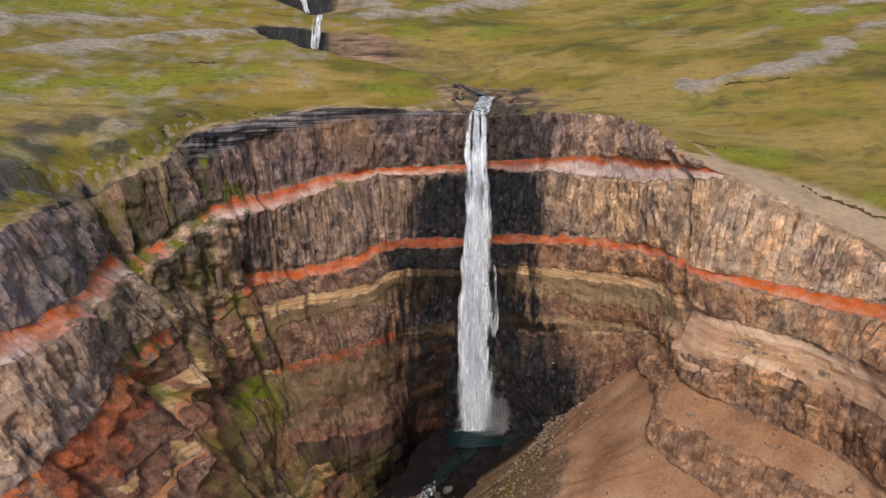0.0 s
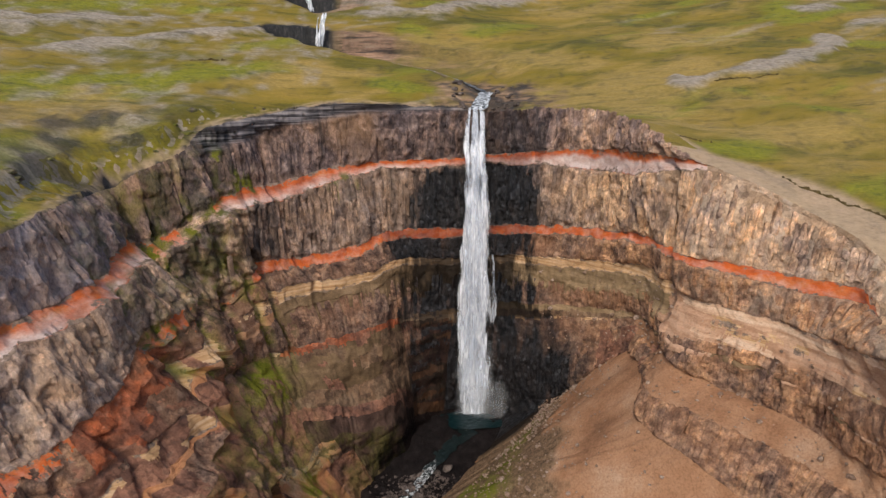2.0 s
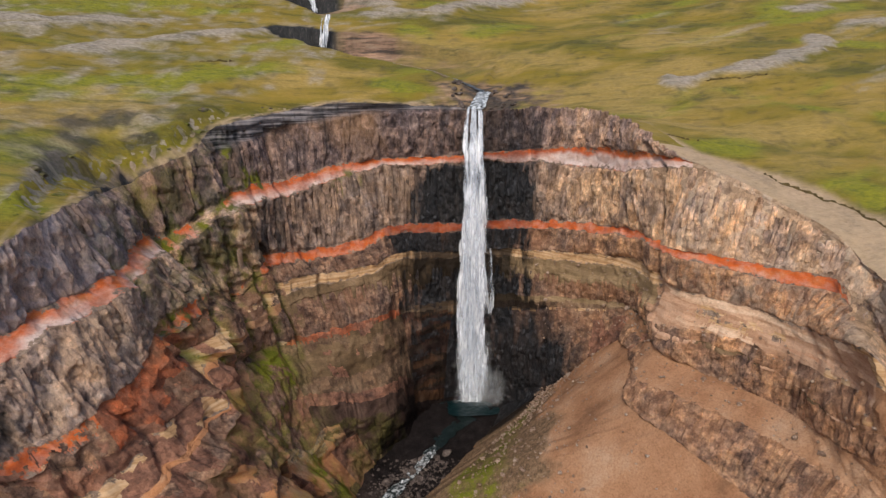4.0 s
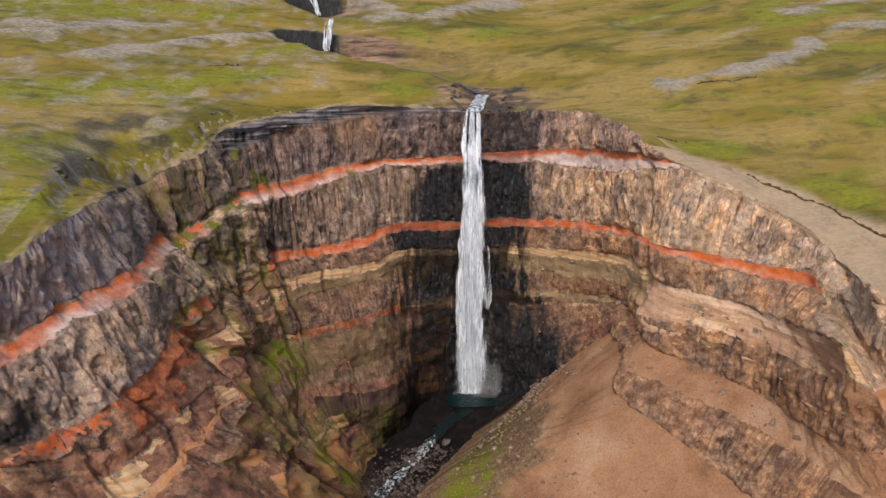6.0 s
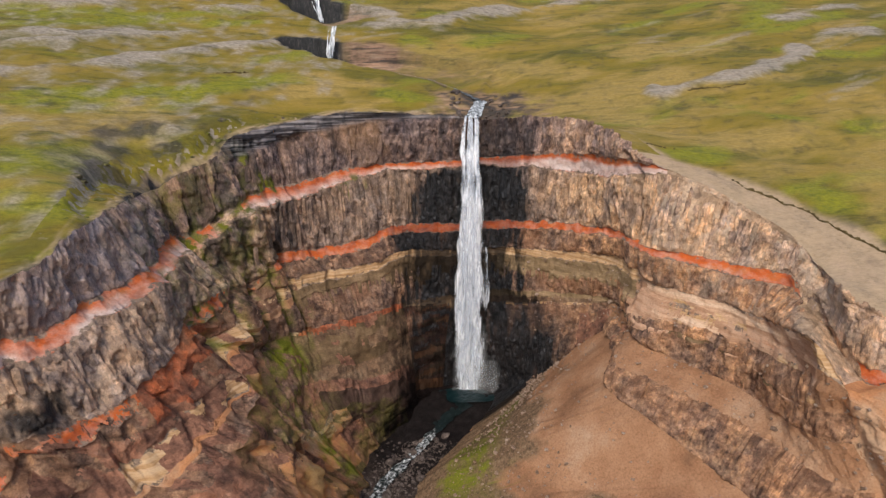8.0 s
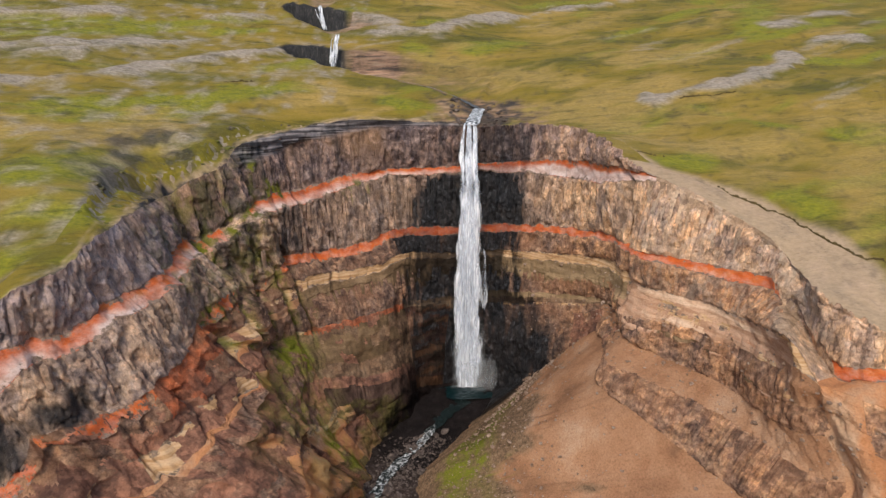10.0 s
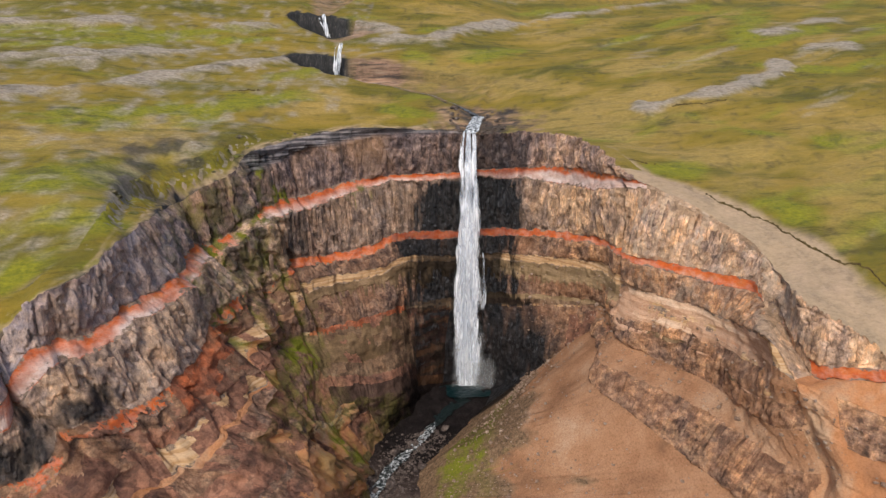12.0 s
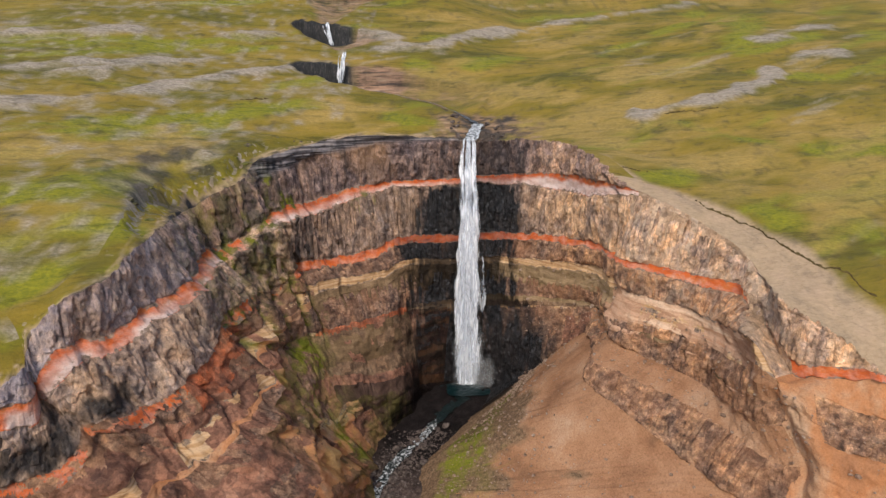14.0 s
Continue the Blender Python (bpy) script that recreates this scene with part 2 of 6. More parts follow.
def vnoise(x, y, z, seed=0):
    """Smooth value noise in -1..1."""
    x, y, z = np.broadcast_arrays(np.asarray(x, float), np.asarray(y, float), np.asarray(z, float))
    i, j, k = (np.floor(a).astype(np.int64) for a in (x, y, z))
    f, g, h = x - i, y - j, z - k
    f, g, h = (a * a * (3 - 2 * a) for a in (f, g, h))
    out = 0
    for a in (0, 1):
        for b in (0, 1):
            for c in (0, 1):
                w = (f if a else 1 - f) * (g if b else 1 - g) * (h if c else 1 - h)
                out = out + w * hash3(i + a, j + b, k + c, seed)
    return out * 2 - 1


def fbm(x, y, z, octaves=4, seed=0, gain=0.5):
    out, amp = 0, 1.0
    for o in range(octaves):
        out = out + amp * vnoise(x * 2 ** o, y * 2 ** o, z * 2 ** o, seed + 17 * o)
        amp *= gain
    return out


def chips(a, z, wide, tall, seed):
    """Broken faces: staggered blocks, each set back by its own amount and tilted a little."""
    z = z + 0.5 * tall * vnoise(a / wide / 3, z / tall / 3, 0, seed + 1)
    row = np.floor(z / tall).astype(np.int64)
    a = a / wide + hash3(row, 0 * row, 0 * row, seed) + 0.25 * vnoise(a / wide, z / tall, 0, seed + 2)
    col = np.floor(a).astype(np.int64)
    f, g = a - col - 0.5, z / tall - row - 0.5
    tilt_a, tilt_z = hash3(row, col, 0 * row, seed + 3) - 0.5, hash3(row, col, 0 * row, seed + 4) - 0.5
    return hash3(row, col, 0 * row, seed + 5) - 0.5 + 1.3 * tilt_a * f + 1.3 * tilt_z * g


def pillars(a, z, width, seed):
    """Columns along a: each cell of varied width stands out by its own amount, with a rounded front and a cleft at its edges."""
    a = a / width + 0.18 * vnoise(a / width * 0.7, z / (width * 5), 0, seed + 5)
    i = np.floor(a).astype(np.int64)
    best = np.full(np.shape(a), 9.0)
    second = np.full(np.shape(a), 9.0)
    who = np.zeros(np.shape(a), np.int64)
    for d in (-1, 0, 1):
        c = i + d + 0.8 * (hash3(i + d, 0 * i, 0 * i, seed) - 0.5) + 0.5
        dist = np.abs(a - c)
        near = dist < best
        second = np.where(near, best, np.minimum(second, dist))
        who = np.where(near, i + d, who)
        best = np.where(near, dist, best)
    edge = np.clip((second - best) * 2.2, 0, 1)
    seg = np.floor(z / (width * 2.2) + 7 * hash3(who, 0 * who, 0 * who, seed + 3)).astype(np.int64)
    out = hash3(who, 0 * who, 0 * who, seed + 1) * 0.7 + hash3(who, seg, 0 * who, seed + 2) * 0.5
    return out + 0.55 * np.sqrt(edge) - 0.6


# ---- materials ----
def mat(name):
    m = bpy.data.materials.new(name)
    m.use_nodes = True
    return m, m.node_tree, m.node_tree.nodes["Principled BSDF"]


def node(nt, kind, **kw):
    n = nt.nodes.new(kind)
    for k, v in kw.items():
        if k == "attribute_name":
            n.attribute_name = v
        else:
            n.inputs[k.replace("_", " ")].default_value = v
    return n


def coords(nt, scale, turn=0.0):
    tc, mp = node(nt, "ShaderNodeNewGeometry"), node(nt, "ShaderNodeMapping")
    mp.inputs["Scale"].default_value = scale
    mp.vector_type = "TEXTURE" if turn else "POINT"
    if turn:
        mp.inputs["Scale"].default_value = tuple(1 / k for k in scale)
        mp.inputs["Rotation"].default_value = (0, 0, radians(turn))
    nt.links.new(tc.outputs["Position"], mp.inputs["Vector"])
    return mp.outputs["Vector"]


def noise_out(nt, scale3, scale=1.0, detail=6, rough=0.6, turn=0.0):
    n = node(nt, "ShaderNodeTexNoise", Scale=scale, Detail=detail, Roughness=rough)
    nt.links.new(coords(nt, scale3, turn), n.inputs["Vector"])
    return n.outputs["Fac"]


def facet(nt, scale3, warp):
    """One random value for each broken face of rock, with uneven outlines."""
    v = nt.nodes.new("ShaderNodeTexVoronoi")
    n = node(nt, "ShaderNodeTexNoise", Scale=0.9, Detail=3.0)
    p = coords(nt, scale3)
    nt.links.new(p, n.inputs["Vector"])
    add = nt.nodes.new("ShaderNodeVectorMath")
    add.operation = "MULTIPLY_ADD"
    nt.links.new(n.outputs["Color"], add.inputs[0])
    add.inputs[1].default_value = (warp, warp, warp)
    nt.links.new(p, add.inputs[2])
    nt.links.new(add.outputs[0], v.inputs["Vector"])
    v.inputs["Scale"].default_value = 1.0
    one = nt.nodes.new("ShaderNodeSeparateColor")
    nt.links.new(v.outputs["Color"], one.inputs[0])
    return one.outputs[0]


def ramp(nt, fac, stops):
    r = nt.nodes.new("ShaderNodeValToRGB")
    e = r.color_ramp.elements
    while len(e) < len(stops):
        e.new(0.5)
    for el, (p, c) in zip(e, stops):
        el.position, el.color = p, (*c, 1) if len(c) == 3 else c
    nt.links.new(fac, r.inputs["Fac"])
    return r.outputs["Color"]


def mix(nt, fac, a, b, kind="MIX"):
    m = nt.nodes.new("ShaderNodeMix")
    m.data_type, m.blend_type = "RGBA", kind
    for s, v in ((0, fac), (6, a), (7, b)):
        if isinstance(v, (int, float)):
            m.inputs[s].default_value = v
        elif isinstance(v, tuple):
            m.inputs[s].default_value = (*v, 1)
        else:
            nt.links.new(v, m.inputs[s])
    return m.outputs[2]


def attr(nt, name):
    return node(nt, "ShaderNodeAttribute", attribute_name=name).outputs["Fac"]


def mth(nt, op, a, b=0.0, clamp=False):
    m = nt.nodes.new("ShaderNodeMath")
    m.operation, m.use_clamp = op, clamp
    for s, v in ((0, a), (1, b)):
        if isinstance(v, (int, float)):
            m.inputs[s].default_value = v
        else:
            nt.links.new(v, m.inputs[s])
    return m.outputs[0]


def bump(nt, bsdf, height, strength, dist):
    b = node(nt, "ShaderNodeBump", Strength=strength, Distance=dist)
    nt.links.new(height, b.inputs["Height"])
    nt.links.new(b.outputs[0], bsdf.inputs["Normal"])


def rock(name, stops, stain=(0.30, 0.17, 0.08), stain_amount=0.5, tall=0.15, bumpy=0.85):
    """Jointed basalt: upright streaks of colour, rusty stains, moss where the mesh says so, dark and glossy where it is
    wet, darkened too for painted shade, with painted glints.
    """
    m, nt, b = mat(name)
    streak = noise_out(nt, (0.3, 0.3, tall * 1.5), 1.0, 8, 0.66)
    base = ramp(nt, streak, stops)
    tone = noise_out(nt, (0.16, 0.16, 0.07), 1.0, 5, 0.6)
    # the warm set is about twice as bright as the cool one
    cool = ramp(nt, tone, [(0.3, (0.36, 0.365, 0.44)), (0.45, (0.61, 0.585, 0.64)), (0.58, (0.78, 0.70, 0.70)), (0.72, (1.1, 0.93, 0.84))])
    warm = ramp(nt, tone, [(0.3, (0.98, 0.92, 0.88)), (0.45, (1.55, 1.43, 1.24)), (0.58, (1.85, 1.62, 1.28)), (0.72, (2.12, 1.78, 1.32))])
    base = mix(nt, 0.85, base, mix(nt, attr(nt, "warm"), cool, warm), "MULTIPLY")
    facets = facet(nt, (0.40, 0.40, 0.22), 0.6)
    small = facet(nt, (1.0, 1.0, 0.7), 0.5)
    base = mix(nt, 0.8, base, ramp(nt, facets, [(0.0, (0.55, 0.55, 0.60)), (0.45, (0.95, 0.95, 0.96)), (1.0, (1.35, 1.27, 1.18))]), "MULTIPLY")
    base = mix(nt, 0.7, base, ramp(nt, small, [(0.0, (0.62, 0.62, 0.64)), (0.5, (1, 1, 1)), (1.0, (1.35, 1.32, 1.3))]), "MULTIPLY")
    big = noise_out(nt, (0.05, 0.05, 0.04), 1.0, 4, 0.6)
    blotch = noise_out(nt, (0.13, 0.13, 0.1), 1.0, 6, 0.68)
    # grey rock, raised in brightness where the mesh asks for painted light
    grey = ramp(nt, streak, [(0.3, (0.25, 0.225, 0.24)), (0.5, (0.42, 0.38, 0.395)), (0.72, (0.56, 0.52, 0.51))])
    base = mix(nt, mth(nt, "MULTIPLY", attr(nt, "lit_grey"), ramp(nt, blotch, [(0.3, (0.9, 0.9, 0.9)), (0.65, (0.5, 0.5, 0.5))])), base, grey)
    base = mix(nt, mth(nt, "ADD", mth(nt, "MULTIPLY", mth(nt, "MAXIMUM", attr(nt, "warm"), attr(nt, "lit_grey")), 0.75), 0.2), base, ramp(nt, blotch, [(0.34, (0.52, 0.52, 0.60)), (0.46, (0.95, 0.93, 1.0)), (0.55, (1.14, 1.02, 0.9)), (0.66, (1.25, 1.22, 1.2))]), "MULTIPLY")
    dusty = mth(nt, "MULTIPLY", attr(nt, "dusty"), ramp(nt, noise_out(nt, (0.3, 0.3, 0.12), 1.0, 7, 0.7), [(0.38, (0, 0, 0)), (0.6, (1, 1, 1))]))
    st = ramp(nt, big, [(0.45, (0, 0, 0)), (0.7, (1, 1, 1))])
    base = mix(nt, mth(nt, "MULTIPLY", st, stain_amount), base, stain)
    fine = noise_out(nt, (2.2, 2.2, 0.9), 1.0, 6, 0.7)
    base = mix(nt, 0.75, base, ramp(nt, fine, [(0.25, (0.35, 0.35, 0.35)), (0.5, (1, 1, 1)), (0.75, (1.5, 1.45, 1.4))]), "MULTIPLY")
    base = mix(nt, dusty, base, ramp(nt, fine, [(0.3, (0.34, 0.25, 0.175)), (0.7, (0.55, 0.44, 0.335))]))
    patch = noise_out(nt, (0.22, 0.22, 0.16), 1.0, 5, 0.65)
    mossy = mth(nt, "MULTIPLY", attr(nt, "moss"), ramp(nt, patch, [(0.42, (0, 0, 0)), (0.56, (1, 1, 1))]))
    base = mix(nt, mossy, base, ramp(nt, fine, [(0.3, (0.07, 0.078, 0.008)), (0.7, (0.22, 0.21, 0.025))]))
    beds = noise_out(nt, (0.035, 0.035, 0.85), 1.0, 5, 0.6)
    base = mix(nt, mth(nt, "MULTIPLY", attr(nt, "slate"), 0.9), base, ramp(nt, beds, [(0.40, (0.012, 0.013, 0.017)), (0.48, (0.06, 0.06, 0.068)), (0.56, (0.20, 0.185, 0.19)), (0.66, (0.33, 0.295, 0.28))]))
    # wet rock, with alcove and cleft shade, darkened in the base colour
    wet_shade = mth(nt, "MULTIPLY", attr(nt, "wet_shade"), 1.3, True)
    # the palest facets of this ramp are glints painted on the wet rock
    base = mix(nt, wet_shade, base, mix(nt, 0.35, mix(nt, 1.0, base, (0.09, 0.105, 0.125), "MULTIPLY"), ramp(nt, small, [(0.3, (0.012, 0.016, 0.020)), (0.75, (0.030, 0.036, 0.043)), (0.92, (0.05, 0.057, 0.066)), (1.0, (0.13, 0.14, 0.155))])))
    nt.links.new(base, b.inputs["Base Color"])
    nt.links.new(mth(nt, "SUBTRACT", 0.92, mth(nt, "MULTIPLY", wet_shade, 0.45)), b.inputs["Roughness"])
    b.inputs["Specular IOR Level"].default_value = 0.1
    h = mth(nt, "ADD", mth(nt, "ADD", mth(nt, "MULTIPLY", streak, 0.7), mth(nt, "MULTIPLY", fine, 0.5)), mth(nt, "ADD", mth(nt, "MULTIPLY", facets, 0.3), mth(nt, "MULTIPLY", small, 0.2)))
    bump(nt, b, h, bumpy, 1.0)
    return m


def soil(name, stops, streak=(0.12, 0.12, 0.5), bumpy=0.4, speckle=0.5, seam=0.0, rubble=False, broken=False):
    """Clay, ash and scree: bedded or blotchy colour with fine stones."""
    m, nt, b = mat(name)
    base = ramp(nt, noise_out(nt, streak, 1.0, 7, 0.62), stops)
    fine = noise_out(nt, (1.6, 1.6, 1.6), 1.0, 6, 0.75)
    if seam:
        vv = attr(nt, "across")
        fringe = mth(nt, "ADD", mth(nt, "MULTIPLY", mth(nt, "ABSOLUTE", mth(nt, "SUBTRACT", vv, 0.5)), 2.0), mth(nt, "MULTIPLY", mth(nt, "SUBTRACT", noise_out(nt, (0.35, 0.35, 0.5), 1.0, 7, 0.7), 0.5), seam))
        debris = ramp(nt, fringe, [(0.78, (0, 0, 0)), (0.95, (1, 1, 1))])
        base = mix(nt, debris, base, ramp(nt, noise_out(nt, (0.7, 0.7, 0.5), 1.0, 7, 0.7), [(0.35, (0.09, 0.065, 0.05)), (0.65, (0.32, 0.23, 0.17))]))
    base = mix(nt, speckle, base, ramp(nt, fine, [(0.3, (0.45, 0.42, 0.4)), (0.5, (1, 1, 1)), (0.72, (1.4, 1.4, 1.4))]), "MULTIPLY")
    height = fine
    if broken:
        face, chip = facet(nt, (0.3, 0.3, 0.25), 0.7), facet(nt, (0.9, 0.9, 0.7), 0.5)
        base = mix(nt, 0.8, base, ramp(nt, face, [(0.0, (0.62, 0.60, 0.62)), (0.5, (1, 1, 1)), (1.0, (1.3, 1.24, 1.18))]), "MULTIPLY")
        base = mix(nt, 0.6, base, ramp(nt, chip, [(0.0, (0.6, 0.6, 0.62)), (0.5, (1, 1, 1)), (1.0, (1.35, 1.32, 1.28))]), "MULTIPLY")
        height = mth(nt, "ADD", fine, mth(nt, "ADD", mth(nt, "MULTIPLY", face, 0.35), mth(nt, "MULTIPLY", chip, 0.25)))
    if rubble:
        edge = mth(nt, "ADD", attr(nt, "rubble"), mth(nt, "MULTIPLY", mth(nt, "SUBTRACT", noise_out(nt, (0.3, 0.3, 0.3), 1.0, 7, 0.7), 0.5), 1.2))
        heap = ramp(nt, noise_out(nt, (0.7, 0.7, 0.7), 1.0, 8, 0.78), [(0.33, (0.05, 0.036, 0.022)), (0.5, (0.175, 0.112, 0.066)), (0.62, (0.25, 0.165, 0.10)), (0.72, (0.42, 0.33, 0.27))])
        base = mix(nt, ramp(nt, edge, [(0.25, (0, 0, 0)), (0.75, (1, 1, 1))]), base, heap)
    patch = noise_out(nt, (0.1, 0.1, 0.1), 1.0, 5, 0.65)
    mossy = mth(nt, "MULTIPLY", attr(nt, "moss"), ramp(nt, patch, [(0.40, (0, 0, 0)), (0.58, (1, 1, 1))]))
    base = mix(nt, mossy, base, ramp(nt, fine, [(0.3, (0.085, 0.098, 0.010)), (0.7, (0.23, 0.235, 0.028))]))
    wet_shade = mth(nt, "MULTIPLY", attr(nt, "wet_shade"), 1.3, True)
    base = mix(nt, wet_shade, base, mix(nt, 1.0, base, (0.11, 0.118, 0.138), "MULTIPLY"))
    nt.links.new(base, b.inputs["Base Color"])
    nt.links.new(mth(nt, "SUBTRACT", 0.95, mth(nt, "MULTIPLY", wet_shade, 0.3)), b.inputs["Roughness"])
    b.inputs["Specular IOR Level"].default_value = 0.08
    bump(nt, b, height, bumpy, 0.8)
    return m


BASALT_UP = rock("grey_basalt", [(0.30, (0.05, 0.042, 0.042)), (0.44, (0.16, 0.125, 0.115)), (0.56, (0.28, 0.22, 0.195)), (0.74, (0.46, 0.38, 0.33))])
BASALT_MID = rock("brown_basalt", [(0.30, (0.07, 0.05, 0.04)), (0.43, (0.215, 0.163, 0.127)), (0.55, (0.35, 0.275, 0.217)), (0.74, (0.54, 0.46, 0.385))], (0.40, 0.25, 0.14), 0.35)
BASALT_LOW = rock("dark_basalt", [(0.3, (0.045, 0.035, 0.03)), (0.45, (0.15, 0.10, 0.075)), (0.58, (0.27, 0.19, 0.135)), (0.76, (0.42, 0.31, 0.22))], (0.32, 0.16, 0.085), 0.6, 0.3)
SCREE = soil("tan_scree", [(0.32, (0.20, 0.108, 0.06)), (0.44, (0.30, 0.155, 0.083)), (0.56, (0.37, 0.205, 0.115)), (0.72, (0.44, 0.30, 0.20))], (0.05, 0.05, 0.04), 0.5, 0.65, 0.0, True)


def red_clay():
    """Baked clay: vivid red at the top of the seam, paling to pink and ash white where the mesh says so."""
    m, nt, b = mat("red_clay")
    n = noise_out(nt, (0.14, 0.14, 0.3), 1.0, 6, 0.6)
    red = ramp(nt, n, [(0.3, (0.27, 0.055, 0.016)), (0.5, (0.50, 0.095, 0.012)), (0.7, (0.50, 0.17, 0.055))])
    ash = ramp(nt, n, [(0.3, (0.44, 0.27, 0.21)), (0.7, (0.66, 0.54, 0.49))])
    fade = mth(nt, "ADD", attr(nt, "ash"), mth(nt, "MULTIPLY", mth(nt, "SUBTRACT", noise_out(nt, (0.25, 0.25, 0.4), 1.0, 7, 0.7), 0.5), 1.6), True)
    base = mix(nt, fade, red, ash)
    vv = attr(nt, "across")
    fringe = mth(nt, "ADD", mth(nt, "MULTIPLY", mth(nt, "ABSOLUTE", mth(nt, "SUBTRACT", vv, 0.5)), 2.0), mth(nt, "MULTIPLY", mth(nt, "SUBTRACT", noise_out(nt, (0.3, 0.3, 0.4), 1.0, 7, 0.72), 0.5), 3.2))
    debris = ramp(nt, fringe, [(0.78, (0, 0, 0)), (0.95, (1, 1, 1))])
    base = mix(nt, debris, base, ramp(nt, noise_out(nt, (0.7, 0.7, 0.5), 1.0, 7, 0.7), [(0.35, (0.09, 0.065, 0.05)), (0.65, (0.32, 0.23, 0.17))]))
    fine = noise_out(nt, (1.8, 1.8, 1.8), 1.0, 6, 0.7)
    base = mix(nt, 0.5, base, ramp(nt, fine, [(0.3, (0.5, 0.45, 0.45)), (0.55, (1, 1, 1))]), "MULTIPLY")
    wet_shade = attr(nt, "wet_shade")
    base = mix(nt, wet_shade, base, mix(nt, 1.0, base, (0.42, 0.36, 0.38), "MULTIPLY"))
    mossy = mth(nt, "MULTIPLY", attr(nt, "moss"), ramp(nt, noise_out(nt, (0.2, 0.2, 0.16), 1.0, 5), [(0.45, (0, 0, 0)), (0.58, (1, 1, 1))]))
    base = mix(nt, mossy, base, (0.09, 0.09, 0.015))
    nt.links.new(base, b.inputs["Base Color"])
    b.inputs["Roughness"].default_value = 0.95
    bump(nt, b, fine, 0.4, 0.8)
    return m


RED = red_clay()
YELLOW = soil("yellow_tuff", [(0.32, (0.28, 0.155, 0.075)), (0.46, (0.44, 0.265, 0.13)), (0.6, (0.56, 0.385, 0.23)), (0.78, (0.40, 0.225, 0.11))], (0.03, 0.03, 1.4), 0.4, 0.35, 2.6)


RED_SCREE = soil("red_scree", [(0.3, (0.17, 0.085, 0.06)), (0.45, (0.30, 0.12, 0.07)), (0.58, (0.48, 0.14, 0.06)), (0.72, (0.36, 0.20, 0.13))], (0.12, 0.12, 0.14), 0.8, 0.7, broken=True)
PINK_SCREE = soil("brown_clay", [(0.3, (0.09, 0.055, 0.045)), (0.46, (0.205, 0.106, 0.072)), (0.6, (0.325, 0.162, 0.104)), (0.75, (0.39, 0.235, 0.158))], (0.11, 0.11, 0.16), 0.8, 0.65, broken=True)
ORANGE_SCREE = soil("orange_scree", [(0.3, (0.30, 0.15, 0.08)), (0.5, (0.44, 0.20, 0.09)), (0.68, (0.45, 0.29, 0.18))], (0.08, 0.08, 0.03), 0.4, 0.5)
RUBBLE = soil("stream_rubble", [(0.3, (0.05, 0.038, 0.033)), (0.5, (0.115, 0.082, 0.068)), (0.7, (0.21, 0.155, 0.13))], (0.35, 0.35, 0.35), 0.9, 0.8)
TAN_ASH = soil("tan_ash", [(0.3, (0.09, 0.056, 0.036)), (0.5, (0.165, 0.105, 0.066)), (0.7, (0.26, 0.178, 0.112))], (0.11, 0.11, 0.3), 0.6, 0.6, broken=True)
TERRACE = soil("pale_tuff", [(0.3, (0.38, 0.215, 0.13)), (0.48, (0.52, 0.33, 0.21)), (0.62, (0.64, 0.46, 0.32)), (0.78, (0.53, 0.26, 0.14))], (0.07, 0.07, 0.6), 0.6, 0.5, 1.5)
OLIVE = soil("olive_tuff", [(0.3, (0.08, 0.053, 0.030)), (0.5, (0.15, 0.098, 0.054)), (0.68, (0.24, 0.16, 0.092))], (0.1, 0.1, 0.22), 0.45, 0.6)
TAN_TUFF = soil("tan_tuff", [(0.3, (0.16, 0.108, 0.058)), (0.5, (0.26, 0.178, 0.098)), (0.68, (0.36, 0.255, 0.15))], (0.06, 0.06, 0.5), 0.4, 0.5)
UMBER = soil("dark_umber_scree", [(0.3, (0.035, 0.022, 0.017)), (0.5, (0.075, 0.045, 0.034)), (0.7, (0.13, 0.082, 0.06))], (0.12, 0.12, 0.12), 0.5, 0.6)
PEACH = soil("peach_ash", [(0.3, (0.28, 0.155, 0.09)), (0.48, (0.40, 0.232, 0.142)), (0.6, (0.50, 0.32, 0.21)), (0.72, (0.47, 0.22, 0.115))], (0.045, 0.045, 0.4), 0.4, 0.5)
DUST = soil("pale_rubble", [(0.3, (0.24, 0.16, 0.10)), (0.5, (0.36, 0.25, 0.165)), (0.7, (0.48, 0.365, 0.265))], (0.15, 0.15, 0.1), 0.6, 0.6, broken=True)


# ---- the gorge: strata contours lofted round the walls ----
STATIONS = np.array([-3, -2, -1] + U_WEST + U_EAST + [22, 23, 24], float)
FLOOR_Y = np.array([-400, -190, 60, 95, 115, 135, 160, 175, 186, 193, 199, 208, 230.0])
FLOOR_Z = np.array([-40, -32, -21, -17, -13, -11, -10, -9, -5, -2.4, -1.4, -1.2, -0.6])


def floor_z(y):
    return np.interp(y, FLOOR_Y, FLOOR_Z)


rim_front = np.array([(0, -190, 20), (-85, -165, 24), (-135, -50, 50), (140, -50, 48), (85, -165, 24), (0, -190, 20)], float)
floor_front = np.array([(-15, -150, -30), (-35, -120, -28), (-45, 10, -23), (5, 10, -23), (5, -120, -28), (-15, -150, -30)], float)
LEVELS = [("c0", C0W, C0E), ("c1", C1W, C1E), ("c2", C2W, C2E), ("c3", C3W, C3E), ("c4", C4W, C4E), ("c5", C5W, C5E), ("c6", C6W, C6E),
          ("bench", C6BW, C6BE), ("c7", C7W, C7E), ("c8", C8W, C8E), ("c9", C9W, C9E), ("c10", C10W, C10E)]
